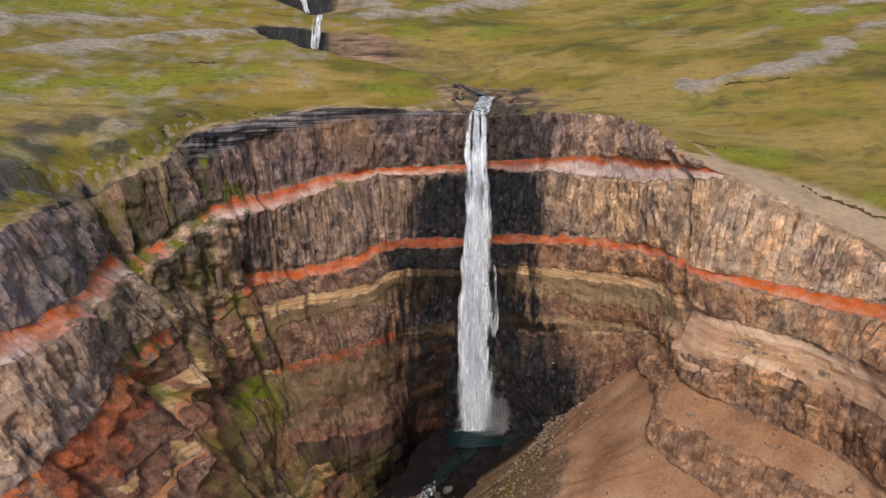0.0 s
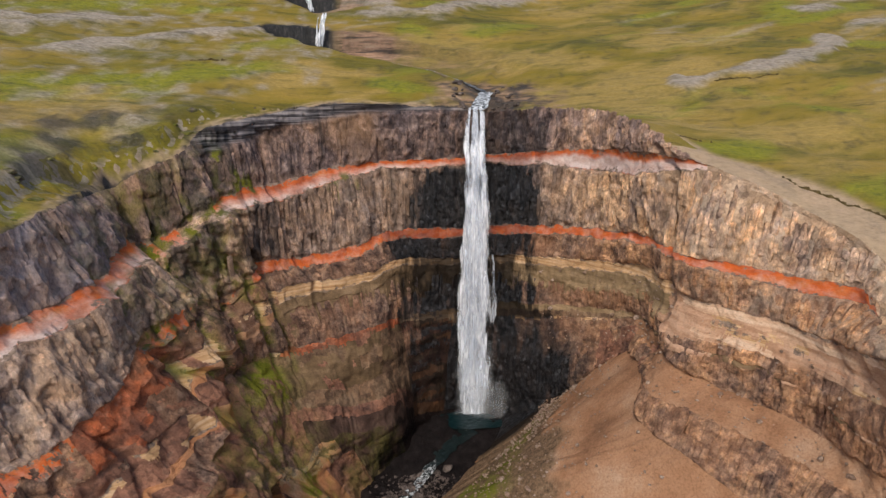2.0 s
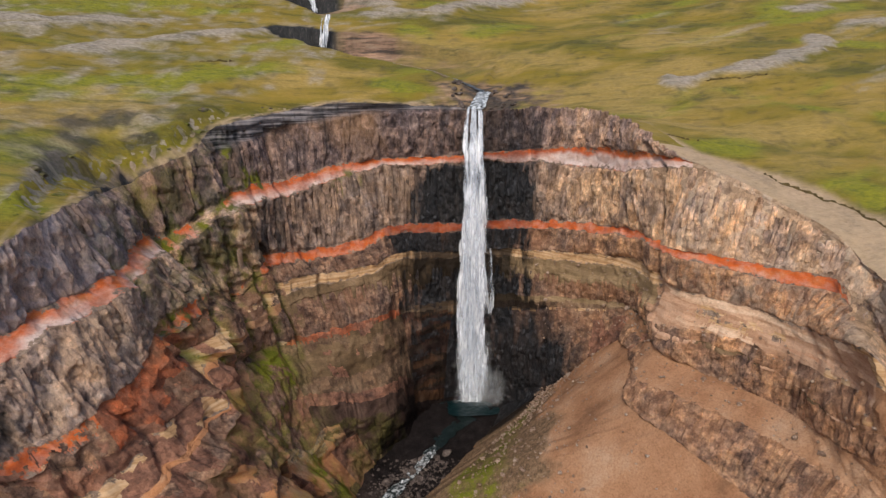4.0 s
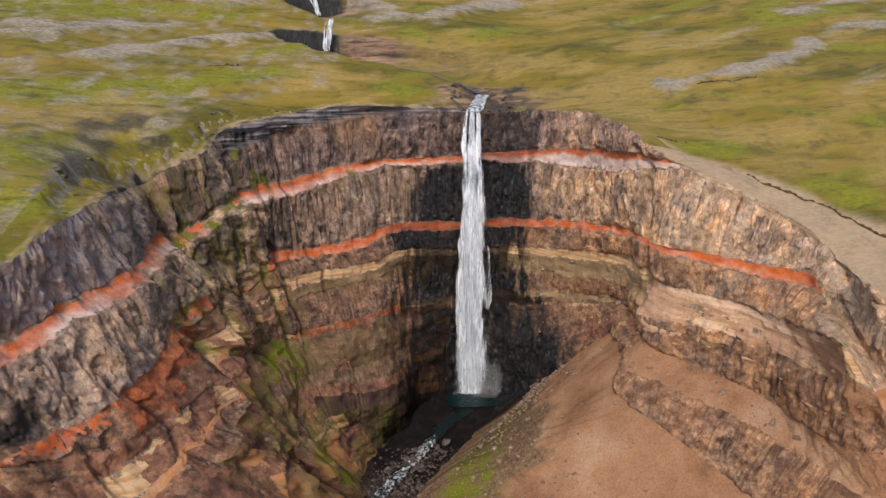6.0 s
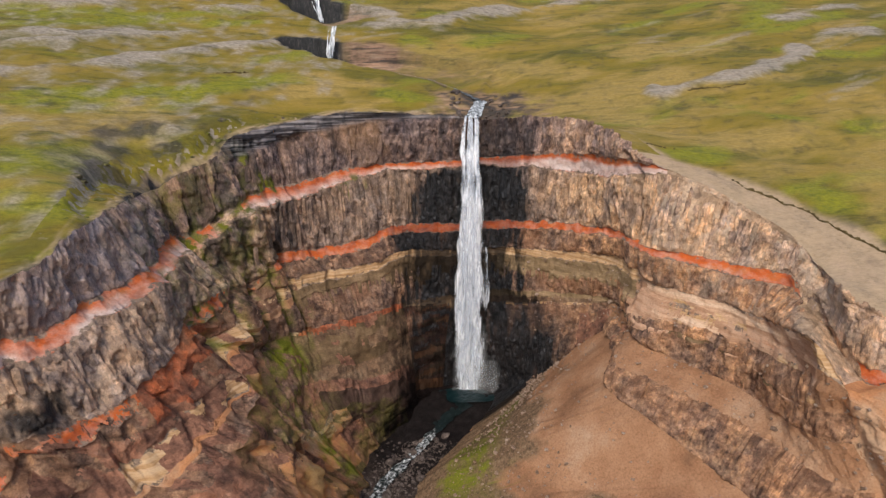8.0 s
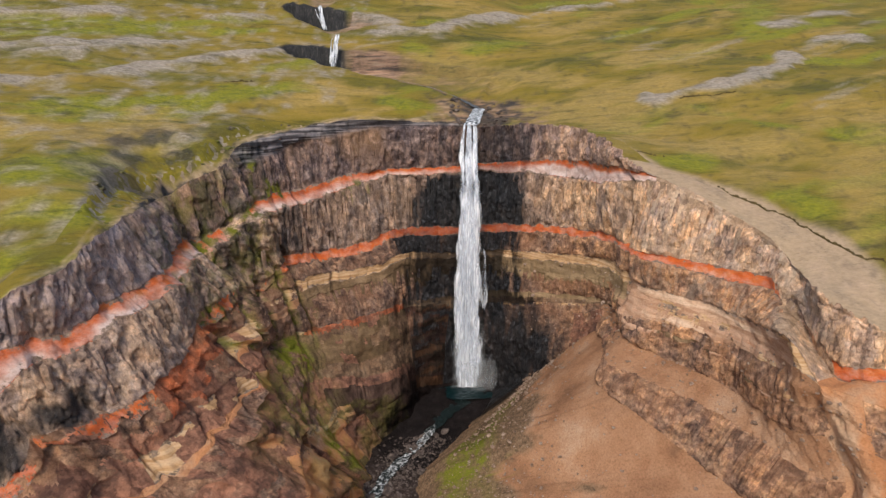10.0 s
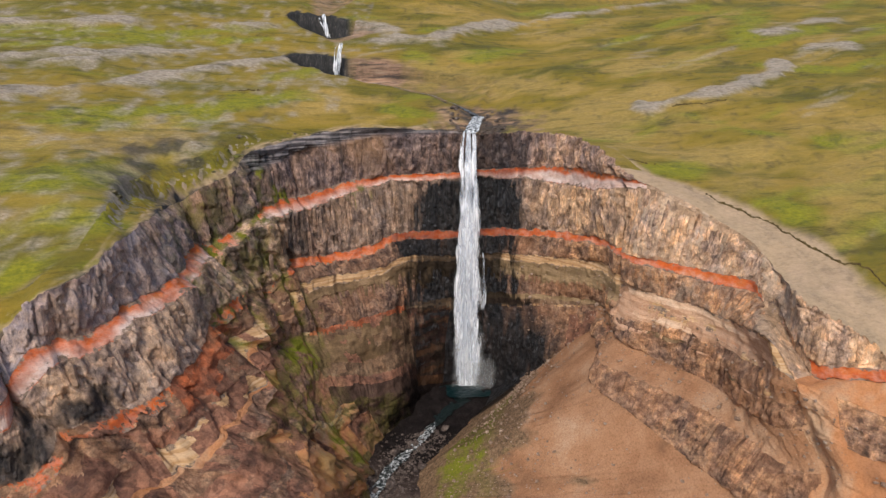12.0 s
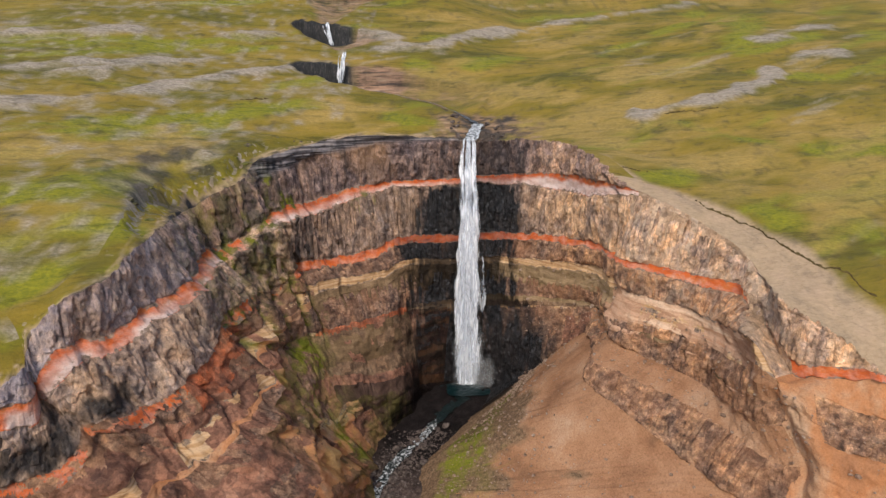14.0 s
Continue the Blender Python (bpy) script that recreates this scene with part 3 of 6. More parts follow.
FRACTION = [0, 0.12, 0.16, 0.3, 0.34, 0.42, 0.46, 0.5, 0.58, 0.66, 0.75, 1.0]
curves = []
for (_, west, east), fr in zip(LEVELS, FRACTION):
    own = np.array(west + east, float).reshape(-1, 3)
    front = rim_front + (floor_front - rim_front) * fr
    curves.append(np.vstack([front[:3], own, front[3:]]))
low = curves[-1]
low[:, 2] = np.maximum(low[:, 2], floor_z(low[:, 1]) + 0.3)
# the last row dips under the gorge floor
centre_x = np.interp(low[:, 1], [-200, 60, 120, 150, 180, 205, 215], [-15, -30, -24, -20, -8, 12, 13])
toe = low.copy()
toe[:, 0] += np.clip(centre_x - low[:, 0], -1, 1) * np.minimum(np.abs(centre_x - low[:, 0]), (low[:, 2] - floor_z(low[:, 1])) * 1.3 + 2)
toe[:, 2] = floor_z(low[:, 1]) - 3
curves.append(toe)


def smooth_at(stations, pts, u):
    """Catmull-Rom through the stations, with chord slopes limited so that corners stay corners."""
    d = np.diff(pts, axis=0) / np.diff(stations)[:, None]
    slope = np.vstack([d[:1], np.where(d[1:] * d[:-1] > 0, 2 * d[1:] * d[:-1] / (d[1:] + d[:-1] + 1e-12), 0.25 * (d[1:] + d[:-1])), d[-1:]])
    k = np.clip(np.searchsorted(stations, u, side="right") - 1, 0, len(stations) - 2)
    h = (stations[k + 1] - stations[k])[:, None]
    t = ((u - stations[k])[:, None]) / h
    return ((1 + 2 * t) * (1 - t) ** 2 * pts[k] + t * (1 - t) ** 2 * h * slope[k] + t * t * (3 - 2 * t) * pts[k + 1] + t * t * (t - 1) * h * slope[k + 1])


fine_u = np.linspace(-3, 24, 20001)
ref = (smooth_at(STATIONS, curves[3], fine_u) + smooth_at(STATIONS, curves[0], fine_u) + smooth_at(STATIONS, curves[8], fine_u)) / 3
arc = np.r_[0, np.cumsum(np.linalg.norm(np.diff(ref[:, :2], axis=0), axis=1))]
weight = np.where((fine_u > 0.3) & (fine_u < 20.7), 1.0, 0.12)
walk_len = np.r_[0, np.cumsum(np.linalg.norm(np.diff(ref[:, :2], axis=0), axis=1) * 0.5 * (weight[1:] + weight[:-1]))]
N_U = int(walk_len[-1] / 0.30)
us = np.interp(np.linspace(0, walk_len[-1], N_U), walk_len, fine_u)
arcs = np.interp(us, fine_u, arc)
ROWS_PER = [34, 14, 44, 8, 18, 9, 10, 18, 16, 28, 60, 8]
lines = [smooth_at(STATIONS, c, us) for c in curves]
P, BAND, V = [], [], []
for b, n in enumerate(ROWS_PER):
    for i in range(n):
        t = i / n
        P.append(lines[b] * (1 - t) + lines[b + 1] * t)
        BAND.append(b)
        V.append(t)
P.append(lines[-1])
BAND.append(len(ROWS_PER) - 1)
V.append(1.0)
P, BAND, V = np.array(P), np.array(BAND), np.array(V)      # rows x N_U x 3
A = np.broadcast_to(arcs, P.shape[:2])
UU = np.broadcast_to(us, P.shape[:2])
Z = P[:, :, 2]
# outward direction: across the walls, towards the gorge's middle, from a smoothed plan
tan = np.gradient(ref[:, :2], axis=0)
kern = np.ones(321) / 321
tan = np.stack([np.convolve(np.pad(tan[:, k], 160, "edge"), kern, "valid") for k in (0, 1)], 1)
tan /= np.linalg.norm(tan, axis=1)[:, None]
out = np.stack([np.interp(us, fine_u, tan[:, 1]), np.interp(us, fine_u, -tan[:, 0])], 1)
LEVEL0 = (BAND + V)[:, None]
CLIFF = np.array([1, 0.25, 1, 0.2, 0.8, 0.15, 0.3, 1.0, 0.3, 1.1, 0.25, 0])
amp = CLIFF[BAND]
amp = np.convolve(np.pad(amp, 2, "edge"), np.ones(5) / 5, "valid")[:, None]
west_low = np.clip((6.2 - UU) / 1.5, 0, 1) * ((BAND >= 4) & (BAND <= 10))[:, None]
amp = amp * np.interp(UU, [11.2, 12.4], [1.0, 0.72])
amp = np.maximum(amp, 0.75 * np.clip((UU - 13.3) / 0.5, 0, 1) * ((BAND == 6) & (V > 0.3))[:, None])
amp = np.maximum(amp, 0.6 * west_low) * (1 - 0.9 * np.clip((UU - 13.0) / 0.4, 0, 1) * np.clip((17 - UU) / 0.4, 0, 1) * np.clip((2.35 - LEVEL0) * 3, 0, 1))
GAP = np.clip(1.4 - np.abs(UU - 16.55) / 0.28, 0, 1) * (BAND <= 3)[:, None]
EAST_END = np.clip((UU - 16.7) / 0.3, 0, 1) * ((BAND >= 4) & (BAND <= 9))[:, None] * (1 - np.clip((UU - 18.3) / 0.3, 0, 1) * ((BAND >= 5) & (BAND <= 7))[:, None])
amp = np.maximum(amp * (1 - 0.7 * GAP), np.maximum(0.9 * GAP, 0.6 * EAST_END)) * (1 - 0.7 * ((BAND == 7) & (V < 0.55))[:, None] * np.clip((UU - 6.2) / 0.4, 0, 1) * np.clip((9.4 - UU) / 0.4, 0, 1))
TALUS = ((BAND == 10)[:, None] & (UU > 11)) | (BAND == 11)[:, None]
t_at = np.stack([np.interp(us, fine_u, tan[:, 0]), np.interp(us, fine_u, tan[:, 1])], 1)
r_at = np.stack([np.interp(us, fine_u, ref[:, 0]), np.interp(us, fine_u, ref[:, 1])], 1)
AU = A + ((P[:, :, :2] - r_at[None]) * t_at[None]).sum(-1)          # arc of the upright line through each place
LEVEL = (BAND + V)[:, None]
# gullies: station at the levels 0, 3, 5, 8 and 10, depth in metres, half width in metres
GULLIES = [((4.25, 4.45, 4.55, 4.75, 4.7), 2.8, 2.6), ((5.0, 5.0, 4.85, 4.9, 5.0), 3.0, 2.6), ((5.35, 5.5, 5.45, 5.3, 5.4), 2.6, 2.2), ((5.9, 6.0, 6.1, 5.9, 5.9), 3.0, 2.0),
           ((6.35, 6.45, 6.5, 6.4, 6.3), 3.0, 1.8), ((1.35, 1.55, 1.7, 1.8, 1.9), 4.5, 3.0), ((3.4, 3.5, 3.75, 3.75, 3.8), 2.5, 2.2), ((2.6, 2.5, 2.7, 2.8, 2.9), 2.2, 2.0),
           ((7.2, 7.25, 7.3, 7.2, 7.2), 1.6, 1.6), ((12.6, 12.75, 12.85, 12.9, 12.9), 2.0, 2.2), ((16.4, 16.45, 16.7, 16.9, 17.0), 0.9, 5.0), ((17.6, 17.7, 17.6, 17.7, 17.8), 0.4, 5.0)]
gully = np.zeros(P.shape[:2])
for path, deep, half in GULLIES:
    gu = np.interp(LEVEL[:, 0], [0, 3, 5, 8, 10], path)
    ga = np.interp(gu, fine_u, arc)[:, None]
    off = np.abs(A - ga + 1.6 * fbm(Z / 9, ga / 20, 0, 3, 33))
    gully = np.maximum(gully, deep * np.clip(1.25 - off / half, 0, 1) * np.clip(LEVEL * 1.2, 0.25, 1) * np.clip(9.6 - LEVEL, 0.3, 1) * (LEVEL < 10.6))
LOOSE = np.clip(west_low + EAST_END + GAP, 0, 1)
CRUMBLE = 1.15 * fbm(A / 6, Z / 5, 1.2, 5, 9, 0.52) + west_low * (1.7 * np.abs(fbm(A / 11, Z / 8, 4.2, 4, 10, 0.55)) ** 0.7 - 0.8)
ROUGH = np.clip((4.9 - UU) / 0.5, 0, 1) * (BAND <= 2)[:, None]
disp = amp * LOOSE * CRUMBLE * 1.3 + amp * (1 - LOOSE) * ((1.2 - 0.5 * ROUGH) * pillars(AU, Z, 3.9, 11) + 0.2 * pillars(AU, Z, 1.5, 23) + 0.75 * chips(AU, Z, 2.6, 3.2, 29) + 0.5 * chips(AU, Z, 1.3, 1.5, 30) + ROUGH * 0.75 * fbm(AU / 2.2, Z / 5.5, 7.7, 4, 25, 0.65) + 1.9 * fbm(AU / 16, Z / 30, 0, 3, 5) + 0.9 * fbm(AU / 4, Z / 5, 3.3, 3, 8))
# thin level flows above the columns of the west rim
flows = np.clip((UU - 6.1) / 0.3, 0, 1) * np.clip((9.95 - UU) / 0.15, 0, 1) * (BAND == 0)[:, None] * np.clip((np.interp(UU, [6.1, 7.0, 7.6, 8.4, 9.9], [0.34, 0.36, 0.24, 0.19, 0.1]) - V[:, None] + 0.05 * vnoise(A / 12, 0, 0, 14)) * 12, 0, 1)
steps = pillars(Z + 0.8 * fbm(A / 14, 0, 0, 3, 15), A, 1.7, 16) * 3.0 + 0.5 * fbm(A / 5, Z, 0, 3, 18) - 0.6
disp = disp * (1 - flows) + steps * flows
disp = disp + west_low * 3.2 * fbm(A / 13, Z / 16, 9.1, 4, 31)
slot = 4.5 * np.exp(-((UU - 4.42 - 0.35 * (LEVEL - 10.3)) / 0.07) ** 2) * np.clip((LEVEL - 9.85) * 5, 0, 1) * np.clip((10.75 - LEVEL) * 5, 0, 1)
disp = disp + 0.35 * fbm(A / 3, Z / 3, BAND[:, None] * 1.7, 3, 41) - gully - slot
ledge = (BAND == 5)[:, None] * 0.6 * (np.floor(V[:, None] * 4 + 0.6 * vnoise(A / 9, 0, 0, 6)) / 4 - V[:, None])
disp = np.where(TALUS, 0.5 * fbm(A / 5, P[:, :, 1] / 9, 0, 4, 51) + 0.8 * fbm(P[:, :, 0] / 14, P[:, :, 1] / 14, 0, 3, 52), disp + ledge * 4)
BEDS = np.clip((UU - 4.9) / 0.5, 0, 1) * np.clip((9.8 - UU) / 0.5, 0, 1) * np.clip((LEVEL - 8.0) * 4, 0, 1) * (BAND <= 10)[:, None]
bed_z = Z + 1.2 * fbm(A / 18, 0, 0, 3, 315)
disp = disp * (1 - BEDS) + BEDS * (0.8 * pillars(bed_z, A, 6.5, 316) + 1.1 * fbm(A / 10, Z / 7, 0, 4, 317, 0.5) + 0.3 * fbm(A / 2.5, Z / 2.5, 0, 3, 318) - 0.25 * gully)
contact = 0.5 * fbm(AU / 4.5, LEVEL * 1.3, 0, 4, 62, 0.6) * np.clip((LEVEL - 0.3) * 2, 0, 1) * np.clip((10.0 - LEVEL) * 2, 0, 1) * np.where(UU < 13.2, 1, 0.6)
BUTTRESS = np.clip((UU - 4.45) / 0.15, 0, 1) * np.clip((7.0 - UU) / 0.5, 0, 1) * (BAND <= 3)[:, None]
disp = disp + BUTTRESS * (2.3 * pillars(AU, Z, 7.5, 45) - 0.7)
# shade painted into the damp clefts between the buttresses, through the wet mask
CLEFT_SHADE = BUTTRESS * np.clip(0.75 - 1.6 * pillars(AU, Z, 7.5, 45) + 0.5 * fbm(AU / 3, Z / 14, 0, 4, 46), 0, 1)
rim_row = np.where(BAND == 0, np.clip(V * 6, 0, 1), 1)[:, None]
disp = disp * (0.35 + 0.65 * rim_row)
lift = np.where(TALUS, disp, 0.25 * fbm(A / 2.2, Z / 2.2, 5, 3, 61) * amp)
disp = np.where(TALUS, 0, disp)
# broken column heads along the rim
heads = np.interp(us, [0.8, 1.2, 4.2, 4.8, 10.4, 10.7, 12.6, 13.1, 16.7, 17.0, 20.4, 20.8], [0, 0.8, 0.8, 0, 0, 1.5, 1.5, 0, 0, 1.9, 1.9, 0])[None, :]
lift = lift + heads * (pillars(AU, 0 * Z, 1.9, 27) - 0.35 + 0.5 * pillars(AU, 0 * Z, 5.0, 28)) * (BAND == 0)[:, None] * np.clip(1 - V[:, None] * 3, 0, 1)
P = P.copy()
P[:, :, 0] += disp * out[None, :, 0]
P[:, :, 1] += disp * out[None, :, 1]
P[:, :, 2] += lift + contact
# the walls behind the falls, wet with spray and with the alcove's shade painted in: from where to where round the
# walls, level by level
DARK_LEVEL = [0, 0.9, 1, 2, 2.1, 3, 3.5, 5, 5.5, 8, 8.6, 9.3, 10, 11, 12]
dark_from = np.interp(LEVEL, DARK_LEVEL, [9.75, 9.7, 9.8, 9.7, 9.3, 9.2, 8.8, 8.8, 8.85, 8.7, 8.4, 8.1, 7.6, 7.3, 7.3])
dark_to = np.interp(LEVEL, DARK_LEVEL, [11.0, 11.0, 11.0, 11.0, 11.0, 10.97, 10.9, 10.87, 10.85, 10.85, 11.3, 11.6, 11.6, 11.6, 11.8])
dark_most = np.interp(LEVEL, DARK_LEVEL, [0.5, 0.6, 0.7, 0.75, 0.97, 0.97, 0.9, 0.9, 0.97, 0.95, 0.85, 0.9, 0.9, 0.9, 0.8])
ragged = 0.15 * fbm(AU / 3.0, Z / 11, 0, 5, 71, 0.65) + 0.1 * vnoise(0 * A, Z / 7, 0, 78)
wet_shade = dark_most * np.clip((UU - dark_from + 0.12 + np.where(LEVEL > 5, 2.2, 1.0) * ragged) / np.where(LEVEL > 5, 0.7, 0.26), 0, 1) * np.clip((dark_to - UU + 0.7 * ragged) / np.where(LEVEL > 8.3, 0.6, 0.13), 0, 1)
wet_shade = wet_shade * np.clip(1.0 + 0.22 * fbm(AU / 4, Z / 12, 0, 4, 79, 0.6), 0.5, 1)
seep = np.clip((fbm(AU / 3.2, Z / 45, 0, 3, 73) - 0.28) * 3.2, 0, 1) * np.clip((UU - 4.5) / 0.3, 0, 1) * np.clip((10.0 - UU) / 0.5, 0, 1) * np.where(UU < 7.0, 0.5, 0.35) * ((BAND == 0) | (BAND == 2))[:, None]
wet_shade = np.maximum(wet_shade, np.maximum(seep, 0.62 * CLEFT_SHADE))
wet_shade = np.maximum(wet_shade, 0.22 * np.clip((V[:, None] - 0.6 + 0.2 * fbm(A / 5, V[:, None] * 6, 0, 3, 76)) / 0.3, 0, 1) * (BAND == 10)[:, None] * np.clip((UU - 10.8) / 0.5, 0, 1) * np.clip((14.5 - UU) / 1.0, 0, 1))
wet_shade = np.maximum(wet_shade, 0.72 * np.clip(1.9 - np.hypot((UU - 2.05) / 0.35, (LEVEL - 2.75) / 0.22) + 0.6 * fbm(AU / 3, Z / 6, 0, 4, 74), 0, 1))
wet_shade = np.maximum(wet_shade, 0.72 * np.clip(1.9 - np.hypot((UU - 1.15) / 0.3, (LEVEL - 2.7) / 0.3) + 0.6 * fbm(AU / 3, Z / 6, 0, 4, 75), 0, 1))
moss = 0.45 * np.clip(1.3 - np.abs(UU - 5.3) / 1.1, 0, 1) * np.clip((Z - 60) / 15, 0, 1)
moss = np.maximum(moss, 0.8 * np.clip(gully / 3, 0, 1) * np.clip((UU - 3.9) / 0.3, 0, 1) * np.clip((6.6 - UU) / 0.3, 0, 1))
moss = np.maximum(moss, 0.55 * np.clip(1.4 - np.abs(UU - 5.0) / 1.2, 0, 1) * ((BAND >= 8) & (BAND <= 9))[:, None])
moss = np.maximum(moss, 0.35 * ((BAND >= 10)[:, None] & (UU < 8)) * np.clip((UU - 3) / 1, 0, 1))
moss = np.maximum(moss, TALUS * np.clip((V[:, None] - 0.72) / 0.2, 0, 1) * (BAND == 10)[:, None] * np.clip((UU - 10.8) / 0.6, 0, 1) * 0.9)
for mu, half_u, ml, half_l, much in ((5.5, 0.45, 8.6, 0.55, 1.5), (5.1, 0.4, 10.55, 0.3, 1.4), (5.35, 0.3, 10.3, 0.3, 1.0), (5.2, 0.5, 9.0, 0.9, 0.7), (6.75, 0.22, 1.15, 0.5, 1.2), (5.85, 0.14, 1.7, 0.6, 1.2),
                                     (5.1, 0.12, 1.8, 0.7, 1.1), (4.6, 0.1, 3.5, 0.6, 1.2), (6.45, 0.14, 0.35, 0.35, 1.2), (6.05, 0.35, 4.0, 0.7, 0.8), (5.5, 0.16, 0.9, 0.5, 0.9), (6.3, 0.1, 1.6, 0.5, 0.9),
                                     (7.95, 0.16, 1.9, 0.3, 0.9), (6.1, 0.22, 1.5, 0.45, 1.0), (5.5, 0.2, 1.6, 0.5, 0.9), (5.8, 0.3, 2.6, 0.5, 0.7), (5.0, 0.14, 2.6, 0.6, 0.9), (12.9, 0.7, 10.95, 0.12, 1.2), (13.7, 0.9, 10.9, 0.15, 1.3), (14.4, 0.5, 10.95, 0.2, 1.3)):
    moss = np.maximum(moss, much * np.clip(1.5 - np.hypot((UU - mu) / half_u, (LEVEL - ml) / half_l) + 0.4 * fbm(AU / 3, Z / 6, 0, 3, 86), 0, 1))
ash = np.where((BAND == 1)[:, None], np.clip(V[:, None] * 1.9 - 0.55 + 0.9 * np.clip(1.5 - np.abs(UU - 11.9) / 0.7, 0, 1) * np.clip(V[:, None] * 6 - 1.2, 0, 1), 0, 1) * np.clip(0.85 + 0.9 * fbm(A / 12, 0, 0, 3, 81), 0, 1), 0)
ash = np.where((BAND == 1)[:, None] & (UU < 4.6), np.clip(V[:, None] * 1.7 - 0.35, 0, 1) * np.clip(0.9 + 0.8 * fbm(A / 9, 0, 0, 3, 82), 0, 1) + 0.12, ash)
ash = np.where((BAND == 1)[:, None] & (UU > 11.1) & (UU < 13.6), np.clip((V[:, None] - 0.26 + 0.1 * fbm(A / 6, 0, 0, 3, 83)) * 5, 0.0, 1.25), ash)
ash = np.where((BAND == 3)[:, None], 0.03 + 0.16 * V[:, None], ash)


def grid_mesh(name, pts, attributes=None):
    r, c = pts.shape[:2]
    me = bpy.data.meshes.new(name)
    idx = np.arange(r * c).reshape(r, c)
    quads = np.stack([idx[:-1, :-1], idx[1:, :-1], idx[1:, 1:], idx[:-1, 1:]], -1).reshape(-1, 4)
    fill_mesh(me, pts.reshape(-1, 3), quads, {k: np.asarray(v).reshape(-1) for k, v in (attributes or {}).items()})
    return me


def fill_mesh(me, verts, quads, attributes):
    me.vertices.add(len(verts))
    me.vertices.foreach_set("co", np.ascontiguousarray(verts, dtype=np.float32).ravel())
    me.loops.add(quads.size)
    me.loops.foreach_set("vertex_index", np.ascontiguousarray(quads, dtype=np.int32).ravel())
    me.polygons.add(len(quads))
    me.polygons.foreach_set("loop_start", np.arange(0, quads.size, quads.shape[1], dtype=np.int32))
    me.update(calc_edges=True)
    for k, v in attributes.items():
        a = me.attributes.new(k, "FLOAT", "POINT")
        a.data.foreach_set("value", np.ascontiguousarray(v, dtype=np.float32))
    me.validate()


def layer(name, me, material, parent, label=""):
    me.materials.append(material)
    ob = new(name, me)
    ob.parent = parent
    return tagged(ob, label)


cliff = tagged(new("cliff"), "steep gorge cliff of layered basalt with red clay seams", "cliff", kind="structure")
BANDS = [("upper_basalt_layer", 0, 0, BASALT_UP, "grey columnar basalt at the rim"), ("red_clay_seam", 1, 1, RED, "red clay seam fading to pale ash"),
         ("middle_basalt_layer", 2, 2, BASALT_MID, "brown columnar basalt"), ("red_clay_seam", 3, 3, RED, "thin vivid red clay seam"),
         ("thin_basalt_layer", 4, 4, BASALT_LOW, "thin brown basalt layer"), ("yellow_tuff_seam", 5, 5, YELLOW, "bedded yellow tuff seam"),
         ("scree_bench", 6, 6, SCREE, "tan scree on a ledge"), ("lower_basalt_layer", 7, 7, BASALT_LOW, "dark columnar basalt"),
         ("scree_bench", 8, 8, SCREE, "tan scree on a ledge"), ("lowest_basalt_layer", 9, 9, BASALT_LOW, "dark broken basalt"),
         ("scree_slope", 10, 11, SCREE, "tan scree slope down to the stream")]
patch = fbm(A / 7, Z / 5, 2.2, 4, 121) + 0.35 * (hash3(*(np.broadcast_arrays((A * 9).astype(np.int64), (Z * 9).astype(np.int64), BAND[:, None].astype(np.int64))), 122) - 0.5) + 0.3 * fbm(A / 1.2, Z / 1.2, 0, 2, 123)
RUBBLY = np.where((BAND == 11)[:, None], 1.0, np.where((BAND == 10)[:, None], np.clip((V[:, None] - np.interp(UU, [11, 13, 15, 17], [0.5, 0.36, 0.46, 0.6]) + 0.25 * fbm(A / 10, V[:, None] * 5, 0, 4, 124)) / 0.3, 0, 0.85), 0.0)) + 0 * UU
# tan east, purplish-grey back; part of the brightness by side is painted light
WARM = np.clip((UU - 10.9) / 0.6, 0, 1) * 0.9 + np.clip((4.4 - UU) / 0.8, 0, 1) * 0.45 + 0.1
DUSTY = np.clip((UU - 12.0) / 1.6, 0, 1) * np.clip((17.2 - UU) / 0.5, 0, 1) * np.where(BAND <= 1, 1.0, np.where(BAND == 2, np.clip(1.2 - V * 0.9, 0.4, 1), np.where(BAND == 4, 0.4, 0.0)))[:, None]
# front west wall: grey rock, lightened in colour because little sun reaches it
LIT_GREY = np.clip((5.0 - UU) / 0.9, 0, 1) * np.where(BAND == 0, 0.65, np.where(BAND == 2, 0.2, 0.0))[:, None]
# buttress faces lightened to stand out from their painted dark clefts
WARM = np.maximum(WARM, 0.5 * BUTTRESS * (1 - CLEFT_SHADE))
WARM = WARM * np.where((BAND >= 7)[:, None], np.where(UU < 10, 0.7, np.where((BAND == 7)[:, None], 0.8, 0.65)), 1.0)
alt = np.zeros(P.shape[:2], int)          # 0: the layer's own rock, else an entry of OTHERS
OTHERS = [RED_SCREE, PINK_SCREE, ORANGE_SCREE, DUST, BASALT_MID, BASALT_LOW, TAN_ASH, YELLOW, RUBBLE, TERRACE, OLIVE, UMBER, PEACH, TAN_TUFF]
west = UU < 4.75 + 0.25 * patch
for b0, b1, which, cut in ((4, 4, 1, -0.25), (5, 5, 2, 0.05), (6, 6, 2, -0.9), (7, 7, 2, -0.05), (8, 8, 2, -0.9), (9, 9, 2, 0.0)):
    alt = np.where(west & ((BAND >= b0) & (BAND <= b1))[:, None] & (patch > cut), which, alt)
alt = np.where((BAND == 10)[:, None] & (UU < 8) & (patch > -0.3), 2, alt)
alt = np.where((BAND == 10)[:, None] & (UU < 11.2) & (patch <= -0.3), 6, alt)
